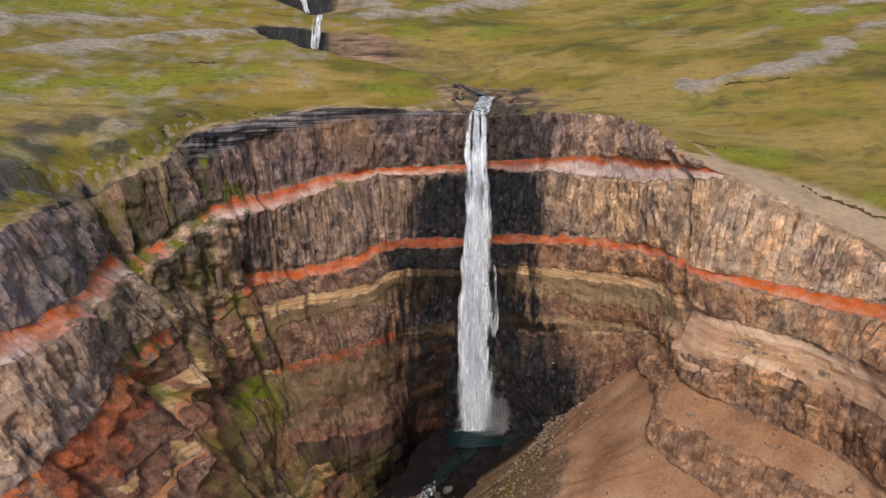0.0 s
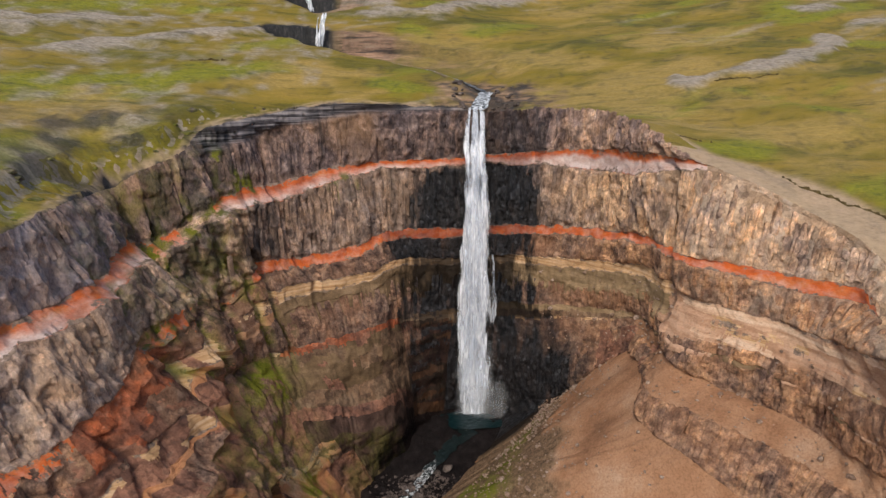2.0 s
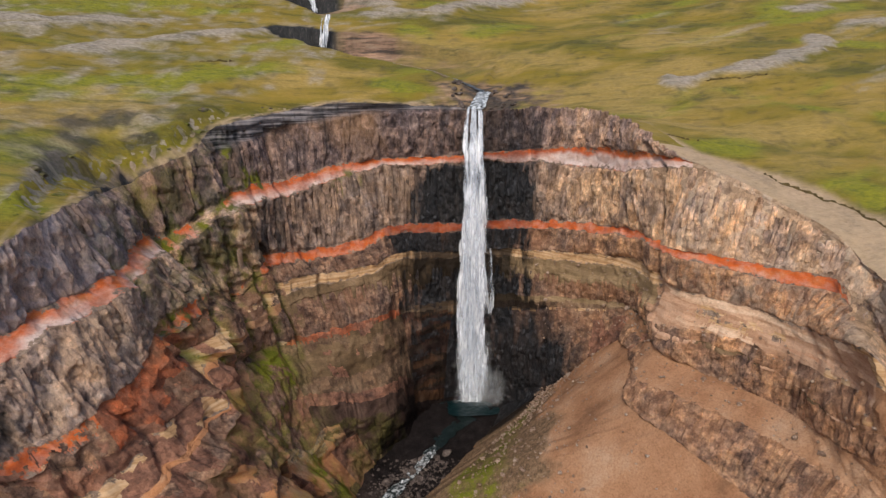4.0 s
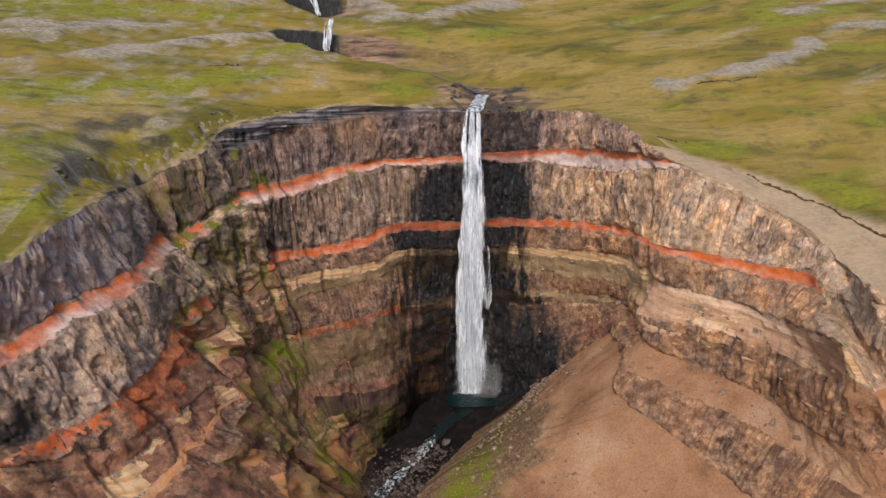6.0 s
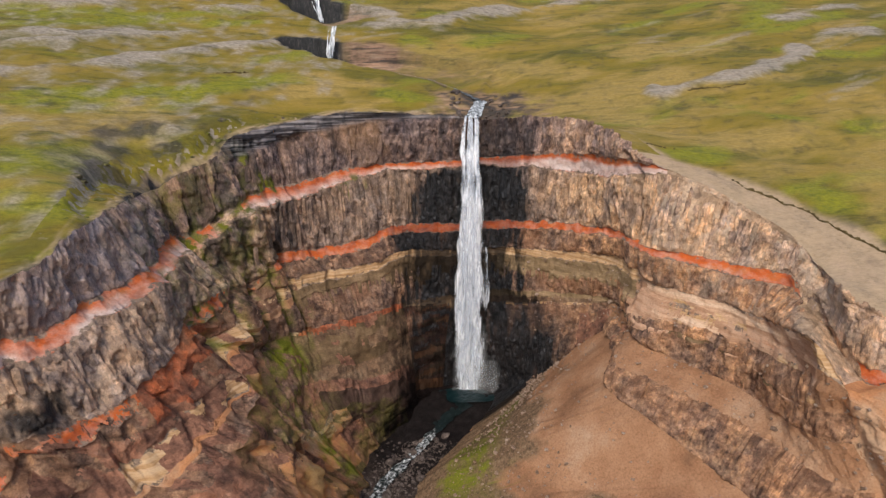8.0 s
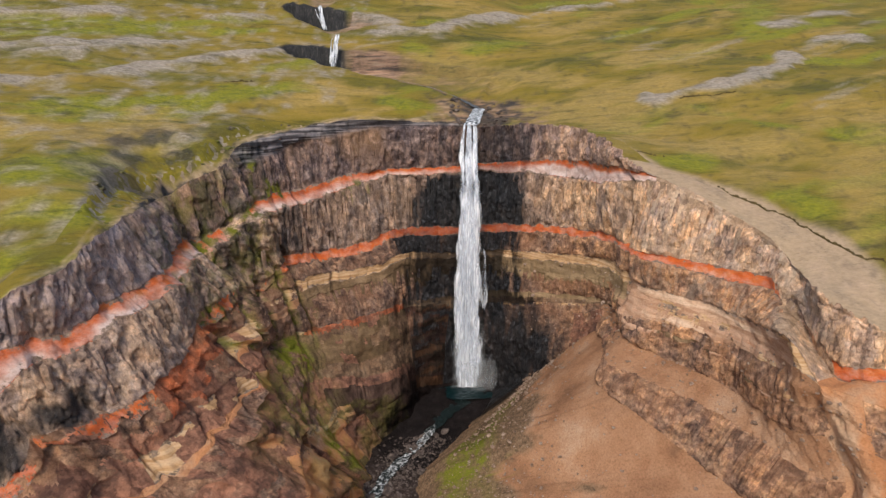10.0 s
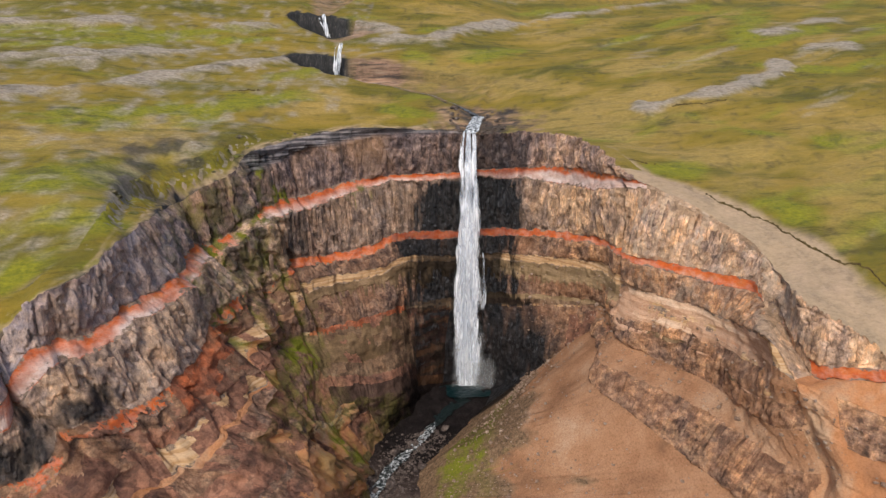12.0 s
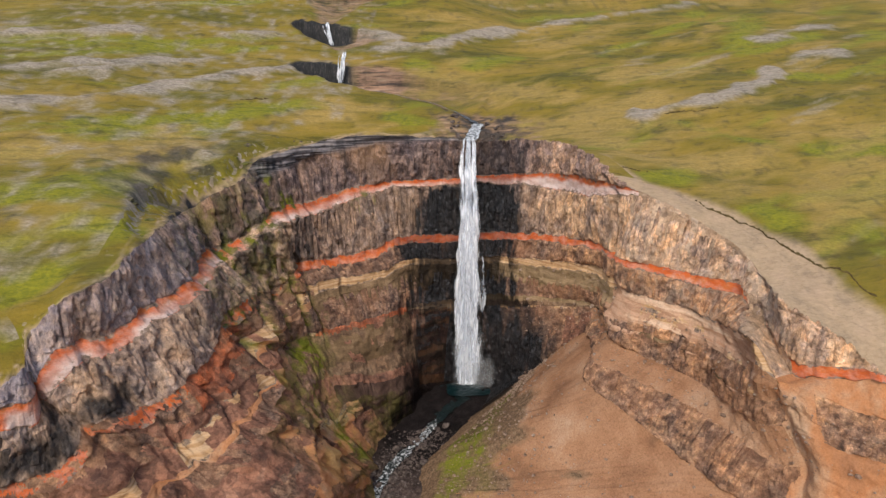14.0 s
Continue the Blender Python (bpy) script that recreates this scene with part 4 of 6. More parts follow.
alt = np.where((BAND == 8)[:, None] & (UU > 4.6) & (UU < 12.0) & ((patch > 0.1) | (UU > 8.3)), 6, alt)
alt = np.where((BAND >= 10)[:, None] & (UU > 8.3) & (UU < 10.9), 6, alt)
alt = np.where(((BAND <= 1)[:, None]) & (UU > 13.35), 5, alt)
alt = np.where(((GAP + 0.8 * patch > 0.85) & (GAP > 0.2)) | ((BAND <= 1)[:, None] & (UU > 15.2) & (UU < 16.9)), 4, alt)
alt = np.where(EAST_END + 0.35 * patch > 0.5, 3, alt)
alt = np.where((BAND == 7)[:, None] & (UU > 6.3) & (UU < 9.3) & (V[:, None] < 0.55 + 0.3 * patch), 7, alt)
alt = np.where((BAND == 6)[:, None] & (UU > 6.3) & (UU < 12.6), 7, alt)
alt = np.where((BAND == 8)[:, None] & (UU > 6.0) & (UU < 12.7) & (V[:, None] < 0.2 + 0.12 * patch), 8, alt)
alt = np.where((BAND == 9)[:, None] & (UU > 5.8) & (UU < 8.6) & (V[:, None] < 0.5 + 0.4 * patch), 2, alt)
alt = np.where((BAND == 3)[:, None] & (UU < 4.6) & (patch > 0.12), 2, alt)
alt = np.where((BAND == 3)[:, None] & (UU < 4.6) & (patch < -0.45), 6, alt)
alt = np.where((BAND == 3)[:, None] & (UU > 4.6) & (UU < 5.9) & (patch > 0.0), 6, alt)
alt = np.where((BAND == 5)[:, None] & (UU > 4.6) & (UU < 6.6) & (patch > -0.1), 6, alt)
alt = np.where((BAND == 5)[:, None] & (UU > 18.3), 6, alt)
alt = np.where((BAND == 6)[:, None] & (UU > 18.3), 6, alt)
bed_tone = fbm(bed_z / 3.4, A / 45, 0, 3, 319) + 0.5 * patch
for cut, which in ((-9, 6), (-0.35, 2), (0.1, 7), (0.62, 3)):
    alt = np.where((BEDS > 0.4) & (bed_tone > cut), which, alt)
alt = np.where((BEDS > 0.4) & (BAND == 8)[:, None] & (V[:, None] < 0.09 + 0.08 * patch), 1, alt)
alt = np.where((BEDS > 0.4) & (BAND == 8)[:, None] & (V[:, None] > 0.14) & (UU < 8.6) & (patch > -0.4), 7, alt)
alt = np.where((BEDS > 0.4) & (BAND == 9)[:, None] & (V[:, None] > 0.75) & (UU > 6.9), 3, alt)
alt = np.where((BEDS > 0.4) & (BAND == 10)[:, None] & (UU > 6.9), np.where(patch > 0.25, 7, 9), alt)
alt = np.where((UU < 4.7) & ((BAND == 9) | (BAND == 10))[:, None] & (patch > -0.5), np.where(patch > 0.35, 3, 2), alt)
alt = np.where((BAND == 2)[:, None] & (UU > 12.4) & (UU < 16.3) & (V[:, None] < 0.3 * np.clip((UU - 12.3) / 1.2, 0, 1) + 0.3 * patch), 4, alt)
alt = np.where((BAND <= 1)[:, None] & (UU > 13.3) & (UU < 16.3) & (patch > -0.25), 4, alt)
alt = np.where((BAND == 5)[:, None] & (UU < 4.6) & (patch > -0.12), 3, alt)
alt = np.where((BAND == 6)[:, None] & (UU > 12.5) & (UU < 16.3), 10, alt)
alt = np.where((BAND == 5)[:, None] & (UU > 13.2) & (UU < 16.3) & (V[:, None] > 0.35 + 0.3 * patch), 10, alt)
alt = np.where((BAND <= 4)[:, None] & (UU > 16.15 + 0.12 * patch) & (UU < 16.95 + 0.12 * patch), np.where((BAND == 2)[:, None] & (patch < -0.35), 5, 4), alt)
soft = fbm(A / 12, Z / 9, 3.1, 3, 125)
LOW_WEST = UU < 4.75 + 0.2 * patch
for band, rules in ((4, ((-9, 2), (-0.75, 6), (-0.25, 2), (0.75, 1))), (5, ((-9, 2), (-0.15, 8))), (6, ((-9, 3),)), (7, ((-9, 2), (-0.6, 6), (0.1, 2))), (8, ((-9, 2), (0.3, 3))), (9, ((-9, 2), (-0.7, 6), (-0.3, 2), (0.45, 3))), (10, ((-9, 2), (0.0, 3)))):
    for cut, which in rules:
        alt = np.where(LOW_WEST & (BAND == band)[:, None] & (soft + 0.25 * patch > cut), which, alt)
alt = np.where((UU > 3.35) & (UU < 4.45) & ((BAND == 3)[:, None] | ((BAND == 4)[:, None] & (V[:, None] < 0.45 + 0.3 * soft))), 1, alt)
buried = fbm(A / 4, 0 * Z, 2.0, 3, 126) + 0.35 * patch
alt = np.where((BAND == 1)[:, None] & (UU > 4.7) & (UU < 6.55) & (buried > -0.12), 5, alt)
alt = np.where((BAND == 3)[:, None] & (UU > 4.75) & (UU < 6.2) & (buried > -0.2), 6, alt)
TUFF = ((UU > 6.35) & (UU < 12.9)) & ((BAND == 6)[:, None] | ((BAND == 7)[:, None] & (V[:, None] < np.interp(UU, [6.3, 9, 11, 12.5], [0.5, 0.3, 0.3, 0.42]) + 0.15 * patch)))
alt = np.where(TUFF, np.where(UU > 10.6, 14, 11), alt)
alt = np.where((UU >= 12.75 + 0.1 * patch) & (UU < 16.4) & (((BAND == 5) & (V > 0.2)) | (BAND == 6))[:, None], np.where((soft > 0.55) & (patch > 0.1), 8, 13), alt)
alt = np.where((UU >= 12.75) & (UU < 16.2) & (BAND == 7)[:, None] & (V[:, None] < np.interp(UU, [12.75, 13.3, 13.9, 16.2], [0.5, 0.3, 0.0, 0.0]) + 0.15 * soft), np.where(soft > 0.2, 11, 13), alt)
alt = np.where((UU > 10.9) & (UU < 12.8) & ((BAND == 8)[:, None] & (V[:, None] > 0.5) | (BAND == 9)[:, None]) & (UU > 11.5) & (soft + 0.3 * patch > 0.0), 2, alt)
alt = np.where((UU > 12.9) & (UU < 16.2) & (((BAND == 5)[:, None] & (V[:, None] < 0.4 + 0.25 * soft)) | ((BAND == 6)[:, None] & (np.abs(V[:, None] - 0.45 + 0.15 * patch) < 0.14) & (soft > -0.15))), 10, alt)
alt = np.where((UU > 16.1) & (UU < 17.0) & (BAND <= 4)[:, None] & (patch + soft < 0.45), 5, alt)
alt = np.where((UU > 13.2) & (UU < 16.3) & (BAND == 6)[:, None] & (V[:, None] > np.interp(UU, [13.2, 13.8, 14.6, 15.6], [0.9, 0.5, 0.3, 0.15]) + 0.12 * soft), 6, alt)
alt = np.where((UU > 9.8) & (UU < 12.75) & (BAND == 8)[:, None] & (V[:, None] < 0.22), np.where(V[:, None] < 0.1 + 0.05 * soft, 14, 7), alt)
BENCH = (UU > 5.95 + 0.35 * soft) & (UU < 8.9)
alt = np.where(BENCH & (BAND == 8)[:, None] & (V[:, None] < 0.10 + 0.06 * patch), 1, alt)
alt = np.where(BENCH & (BAND == 8)[:, None] & (V[:, None] >= 0.10 + 0.06 * patch), np.where(soft > 0.1, 7, np.where(soft > -0.5, 11, 2)), alt)
alt = np.where(BENCH & (BAND == 9)[:, None], np.where(V[:, None] > 0.44 + 0.12 * soft, 2, 7), alt)
alt = np.where(BENCH & (BAND == 9)[:, None] & (V[:, None] > 0.66 + 0.1 * soft), 12, alt)
alt = np.where((UU > 6.6) & (UU < 9.8) & (BAND >= 10)[:, None], 12, alt)
alt = np.where((UU > 4.9) & (UU <= 5.9) & ((BAND == 8) | (BAND == 9))[:, None], np.where(soft > 0.25, 6, 2), alt)
alt = np.where((UU > 4.7) & (UU < 6.0) & (BAND == 10)[:, None], np.where(V[:, None] < 0.16 + 0.08 * patch, 8, np.where(soft > 0.1, 3, 7)), alt)
alt = np.where((UU >= 5.8) & (UU < 7.0) & (BAND == 10)[:, None] & (V[:, None] > 0.3), 2, alt)
for name, b0, b1, material, label in BANDS:
    rows = np.where((BAND >= b0) & (BAND <= b1))[0]
    lo, hi = rows[0], min(rows[-1] + 2, len(P))
    ob = layer(name, grid_mesh(name, P[lo:hi], {"wet_shade": wet_shade[lo:hi], "moss": moss[lo:hi], "ash": ash[lo:hi], "slate": flows[lo:hi], "warm": WARM[lo:hi], "rubble": RUBBLY[lo:hi], "lit_grey": LIT_GREY[lo:hi], "dusty": DUSTY[lo:hi], "across": np.broadcast_to(np.r_[V[lo:hi - 1], 1.0][:, None], P[lo:hi].shape[:2])}), material, cliff, label)
    slots = alt[lo:hi - 1, :-1].ravel()
    used = [w for w in np.unique(slots) if w > 0]
    for w in used:
        ob.data.materials.append(OTHERS[w - 1])
    table = np.zeros(len(OTHERS) + 1, np.int32)
    for n, w in enumerate(used):
        table[w] = n + 1
    ob.data.polygons.foreach_set("material_index", table[slots])

# ---- the plateau ----
rim_line = smooth_at(STATIONS, curves[0], us)


def hill(x, y):
    up = 0.46 - 0.13 * np.clip((x + 10) / 70, 0, 1)
    s = np.where(y < 220, 0.315 * (y - 220), 0.34 * (y - 220))
    s = np.where(y > 296, 0.34 * 76 + up * (y - 296), s)
    s = np.where(y > 430, 0.34 * 76 + up * 134 + 0.31 * (y - 430), s)
    s = np.where(y > 900, 0.34 * 76 + up * 134 + 0.31 * 470 + 0.05 * (y - 900), s)
    s = np.where(y < -250, 0.315 * -470 + 0.03 * (y + 250), s)
    s = s + 9 * np.clip((y - 425 - 4 * vnoise(x / 30, 0, 0, 88)) / 6, 0, 1) * np.clip(1.5 - np.abs(x + 78) / 45, 0, 1)
    left = 0.125 * 120 * np.log1p(np.exp(np.clip((-x - 10) / 30, -20, 20))) * 0.285
    left = np.minimum(left, 45)
    return 125.5 + s + left + 2.2 * fbm(x / 70, y / 45, 0, 3, 91) * np.clip((y - 100) / 60, 0.3, 1)


SCARP = [(-95, 108), (-103, 124), (-110, 147), (-101, 160), (-90, 172), (-86, 184), (-78, 196), (-60, 212)]


def shelf_drop(x, y):
    """A grassy shelf below a low rock scarp along the west rim."""
    d, side = np.full(np.shape(x), 1e9), np.zeros(np.shape(x))
    for (ax, ay), (bx, by) in zip(SCARP[:-1], SCARP[1:]):
        t = np.clip(((x - ax) * (bx - ax) + (y - ay) * (by - ay)) / ((bx - ax) ** 2 + (by - ay) ** 2), 0, 1)
        q = np.hypot(x - ax - t * (bx - ax), y - ay - t * (by - ay))
        s = (x - ax) * (by - ay) - (y - ay) * (bx - ax)
        side, d = np.where(q < d, np.sign(s), side), np.minimum(d, q)
    signed = d * side + 1.6 * fbm(x / 6, y / 6, 0, 4, 99)
    step = np.clip((1.5 - signed) / 3.5, 0, 1)
    ends = np.interp(y, [104, 122, 150, 172, 196, 212], [0, 1, 1, 0.8, 0.35, 0])
    near = np.clip((40 - d) / 25, 0, 1)
    return 5.0 * step * ends * near * (x < -50), np.clip(1.6 - np.abs(signed) / 2.6, 0, 1) * ends * (x < -50)


def from_rim(x, y, radius=26.0):
    """The ground near the rim bends to meet the cliff's top edge."""
    x, y = np.ravel(x), np.ravel(y)
    z = hill(x, y)
    near = rim_line[::6]
    gap = near[:, 2] - hill(near[:, 0], near[:, 1])
    for s in range(0, len(x), 4000):
        q = slice(s, s + 4000)
        d2 = (x[q, None] - near[None, :, 0]) ** 2 + (y[q, None] - near[None, :, 1]) ** 2
        d = np.sqrt(d2.min(1))
        w = 1 / (d2 + 4.0) ** 2
        z[q] += (w * gap).sum(1) / w.sum(1) * np.exp(-d / radius)
    z += shelf_drop(x, y)[0] * 0.9 + 0.25 * fbm(x / 5, y / 4, 0, 3, 97)
    crag = np.clip(2.2 - 1.5 * np.hypot((x + 98) / 24, (y - 160) / 22), 0, 1) * 0.85
    z += crag * 1.1 * np.abs(fbm(x / 7, y / 6, 0, 4, 146, 0.65))
    k = (z + 0.7 * fbm(x / 6, y / 6, 0, 3, 149)) / 1.9
    z += crag * 0.3 * (np.floor(k) + np.clip((k - np.floor(k)) * 3 - 1.2, 0, 1) - k)
    return z


STREAM = np.array([(13.5, 219, 123.4), (14.5, 224, 125.5), (18, 240, 130), (6, 258, 135.5), (-5, 265, 139.5), (-27, 276, 144), (-48, 287, 147.5), (-61.5, 296, 149.6),
                   (-59.5, 303, 167), (-66, 320, 170.5), (-75, 351, 174.8), (-79.5, 357, 189), (-80, 400, 202.5)], float)
UP_STEPS = ((300.5, -61, 0.16), (354.5, -78, 0.22))          # y, x of the middle and the bend of the two rock steps


def carve(x, y, z):
    """Cuts the upstream gully: two bowls, each ending at a rock step over which a small fall drops."""
    best = np.full(x.shape, 1e9)
    cut = z.copy()
    walls = [sy - bend * np.abs(x - sx) + 1.2 * fbm(x / 6, y / 30, 0, 3, 94) for sy, sx, bend in UP_STEPS]
    wob = 2.0 * fbm(x / 7, y / 7, 0, 3, 95)
    for n, (a, b) in enumerate(zip(STREAM[:-1], STREAM[1:])):
        if n in (7, 10):
            continue
        ab = b[:2] - a[:2]
        t = np.clip(((x - a[0]) * ab[0] + (y - a[1]) * ab[1]) / (ab @ ab), 0, 1)
        dx, dy = x - a[0] - t * ab[0], y - a[1] - t * ab[1]
        d = np.hypot(dx, dy)
        east = dx * ab[1] - dy * ab[0] > 0
        d = d + wob * np.clip(d / 6, 0, 1)
        bed = a[2] + t * (b[2] - a[2])
        bank = np.where(east, np.interp(a[1], [219, 255, 276, 290, 400], [0.35, 0.36, 0.3, 0.22, 0.4]), np.interp(a[1], [219, 245, 262, 290, 300, 400], [0.5, 0.4, 0.2, 0.17, 0.4, 0.45]))
        zone = (y < walls[0]) if n < 7 else (y >= walls[0]) & (y < walls[1]) if n < 10 else (y >= walls[1])
        rise = np.maximum(0, d - 2.6) * bank + np.maximum(0, d - np.where(east, 36, 21)) * 0.9
        cut = np.where(zone, np.minimum(cut, bed - 0.3 + rise), cut)
        best = np.minimum(best, d)
    return cut, best


def spread(lo, hi, step, reach, grow=1.14):
    mid = np.arange(lo, hi + step / 2, step)
    left, right, s = [lo], [hi], step
    while right[-1] < hi + reach:
        s *= grow
        right.append(right[-1] + s)
        left.append(left[-1] - s)
    return np.r_[left[:0:-1], mid, right[1:]]


gx, gy = spread(-230, 260, 1.7, 2600), spread(60, 430, 1.7, 2600)
GX, GY = np.meshgrid(gx, gy)
gz = from_rim(GX, GY).reshape(GX.shape)
carved, to_stream = carve(GX.ravel(), GY.ravel(), gz.ravel())
carved, to_stream = carved.reshape(GX.shape), to_stream.reshape(GX.shape)
cutting = np.clip((gz - carved) / 4, 0, 1)
gz = carved
shelf = np.clip(1.5 - np.hypot((GX + 98) / 24, (GY - 160) / 22), 0, 1)
terrace = np.clip(1.7 - 1.4 * np.hypot((GX + 38) / 24, (GY - 293) / 13) + 0.4 * fbm(GX / 9, GY / 9, 0, 3, 147), 0, 1) * (GX > -58)
k = (gz + 0.8 * fbm(GX / 8, GY / 8, 0, 3, 148)) / 3.4
gz = gz + 0.8 * terrace * 3.4 * (np.floor(k) + np.clip((k - np.floor(k)) * 3 - 1.3, 0, 1) - k)


def inside(x, y, poly):
    hit = np.zeros(x.shape, bool)
    x0, y0 = poly[-1]
    for x1, y1 in poly:
        if y0 != y1:
            c = ((y0 > y) != (y1 > y))
            hit ^= c & (x < (x1 - x0) * (y - y0) / (y1 - y0) + x0)
        x0, y0 = x1, y1
    return hit


poly = rim_line[::5, :2]
hole = inside(GX.ravel(), GY.ravel(), poly).reshape(GX.shape)


GRAVEL_BARS = [(5, (-215, 178), (-176, 202), (-153, 222), (-139, 244), (-118, 257), (-96, 274), (-87, 284)), (5, (-235, 216), (-199, 238), (-171, 255), (-153, 269), (-133, 282)), (3, (-194, 230), (-172, 243)), (5, (-260, 268), (-227, 281), (-187, 303)),
               (4, (-137, 318), (-112, 332)), (5, (-53, 323), (-29, 337), (-8, 340), (16, 369), (44, 391), (90, 434), (131, 461), (220, 500)), (4, (-54, 350), (-33, 347)), (4, (102, 245), (121, 252), (143, 260), (188, 293), (206, 316)),
               (8, (228, 376), (260, 403), (298, 420)), (5, (232, 340), (265, 349))]
GREEN_BARS = [(7, (17, 318), (49, 335)), (7, (-250, 250), (-218, 267), (-178, 291)), (6, (-153, 187), (-138, 197)), (4, (-126, 212), (-120, 214)), (5, (120, 235), (129, 226), (144, 216), (157, 210)), (6, (195, 308), (270, 308)),
              (12, (241, 442), (207, 359)), (5, (-19, 318), (-7, 304), (4, 292)), (4, (33, 225), (42, 238)), (5, (81, 173), (100, 179)), (6, (122, 150), (150, 136)), (7, (-150, 120), (-129, 133), (-112, 149)),
              (6, (-130, 104), (-116, 112), (-99, 121)), (4, (-100, 228), (-88, 234)), (5, (-24, 238), (0, 233)), (7, (170, 205), (240, 212)), (6, (-185, 270), (-150, 300))]
DRY_BARS = [(11, (-175, 150), (-150, 163), (-124, 168), (-113, 185)), (15, (60, 235), (118, 262)), (9, (81, 192), (136, 193)), (13, (4, 291), (62, 274)), (13, (44, 232), (84, 212)), (10, (100, 300), (170, 330)), (6, (-60, 240), (-30, 246)), (5, (151, 221), (170, 221), (215, 227)), (5, (-80, 219), (-47, 236)), (5, (51, 236), (74, 248)), (4, (-40, 226), (-23, 230))]


def bar_mask(bars, x, y, wobble, fray):
    out_mask = np.zeros(np.shape(x))
    for width, *line in bars:
        d = np.full(np.shape(x), 1e9)
        for (ax, ay), (bx, by) in zip(line[:-1], line[1:]):
            t = np.clip(((x - ax) * (bx - ax) + (y - ay) * (by - ay)) / ((bx - ax) ** 2 + (by - ay) ** 2), 0, 1)
            d = np.minimum(d, np.hypot(x - ax - t * (bx - ax), y - ay - t * (by - ay)))
        out_mask = np.maximum(out_mask, np.clip((1.45 - (d + wobble) / width + fray) * 0.95, 0, 1))
    return out_mask


def ground_masks(x, y, z):
    along, tilted = (x + 0.6 * y) / 1.17, (y - 0.6 * x) / 1.17
    stripes = fbm(along / 95, tilted / 10, 0, 4, 101) + 0.5 * fbm(along / 30, tilted / 5, 0, 3, 102)
    gravel = np.clip((stripes - 1.05) * 1.6, 0, 0.5)
    green = np.clip((fbm(along / 60, tilted / 14, 4, 4, 103) - 0.38) * 2.6, 0, 1)
    wobble = 5 * fbm(x / 20, y / 20, 0, 3, 108)
    fray = 0.6 * fbm(x / 22, y / 5, 0, 5, 109, 0.6)
    m = bar_mask(GREEN_BARS, x, y, wobble, fray)
    green, gravel = np.maximum(green, m), gravel * (1 - 0.8 * m)
    m = bar_mask(GRAVEL_BARS, x, y, wobble, fray)
    gravel, green = np.maximum(gravel, m), green * (1 - m)
    return gravel, green


def bar_relief(x, y):
    """The gravel bars stand a little proud of the turf."""
    z = 0 * x
    for width, *line in GRAVEL_BARS:
        for (ax, ay), (bx, by) in zip(line[:-1], line[1:]):
            t = np.clip(((x - ax) * (bx - ax) + (y - ay) * (by - ay)) / ((bx - ax) ** 2 + (by - ay) ** 2), 0, 1)
            d = np.hypot(x - ax - t * (bx - ax), y - ay - t * (by - ay)) + 5 * fbm(x / 20, y / 20, 0, 3, 108)
            z = np.maximum(z, np.clip(1.5 - d / width, 0, 1))
    return z


def lip_mask(x, y):
    """Bare wet rock on both banks above the lip."""
    return np.clip(1.9 - np.hypot((x - 20) / 15, (y - 231) / 15) + 0.7 * fbm(x / 5, y / 4, 0, 4, 153), 0, 1)


def dry_mask(x, y):
    along, tilted = (x + 0.6 * y) / 1.17, (y - 0.6 * x) / 1.17
    fray = 0.7 * fbm(along / 16, tilted / 3.5, 0, 4, 156)
    own = np.clip(1.5 * fbm(along / 70, tilted / 20, 0, 5, 151, 0.6) - 0.25, 0, 0.8) * np.clip(0.45 + (x + 40) / 50, 0.3, 1)
    return np.maximum(own, bar_mask(DRY_BARS, x, y, 4 * fbm(x / 18, y / 18, 0, 3, 157), fray))


gravel, green = ground_masks(GX, GY, gz)
green = np.clip(green + 0.12 * np.clip((-60 - GX) / 60, 0, 1) * np.clip(0.6 + fbm(GX / 40, GY / 12, 0, 3, 145), 0, 1), 0, 1)
d_rim = np.full(GX.size, 999.0)
fx, fy = GX.ravel(), GY.ravel()
for s in range(0, fx.size, 4000):
    q = slice(s, s + 4000)
    d_rim[q] = np.sqrt(((fx[q, None] - rim_line[None, ::8, 0]) ** 2 + (fy[q, None] - rim_line[None, ::8, 1]) ** 2).min(1))
d_rim = d_rim.reshape(GX.shape)
hole = hole | (d_rim < 1.0)
gz = gz + (1.5 * bar_relief(GX, GY) + 0.5 * np.abs(fbm(GX / 9, GY / 6, 0, 4, 152))) * np.clip((d_rim - 14) / 6, 0, 1) * (1 - np.clip(cutting * 3, 0, 1))
EAST = np.clip((GX - 55) / 15, 0, 1)
bare_w = np.interp(GY, [60, 90, 110, 130, 160, 190, 205, 225], [15, 17, 20, 19, 14, 8, 4, 1]) * EAST + 2.0 * (1 - EAST)
gravel = np.maximum(gravel, np.clip(shelf_drop(GX, GY)[1] * 1.2 + 0.7 * fbm(GX / 5, GY / 5, 0, 4, 150), 0, 1) * (GX < -50))
bare = np.clip((bare_w - d_rim) / np.where(EAST > 0.5, 5.0, 3.0) + 0.55 + 0.5 * fbm(GX / 9, GY / 9, 0, 4, 105), 0, 1)
green = green * (1 - bare)


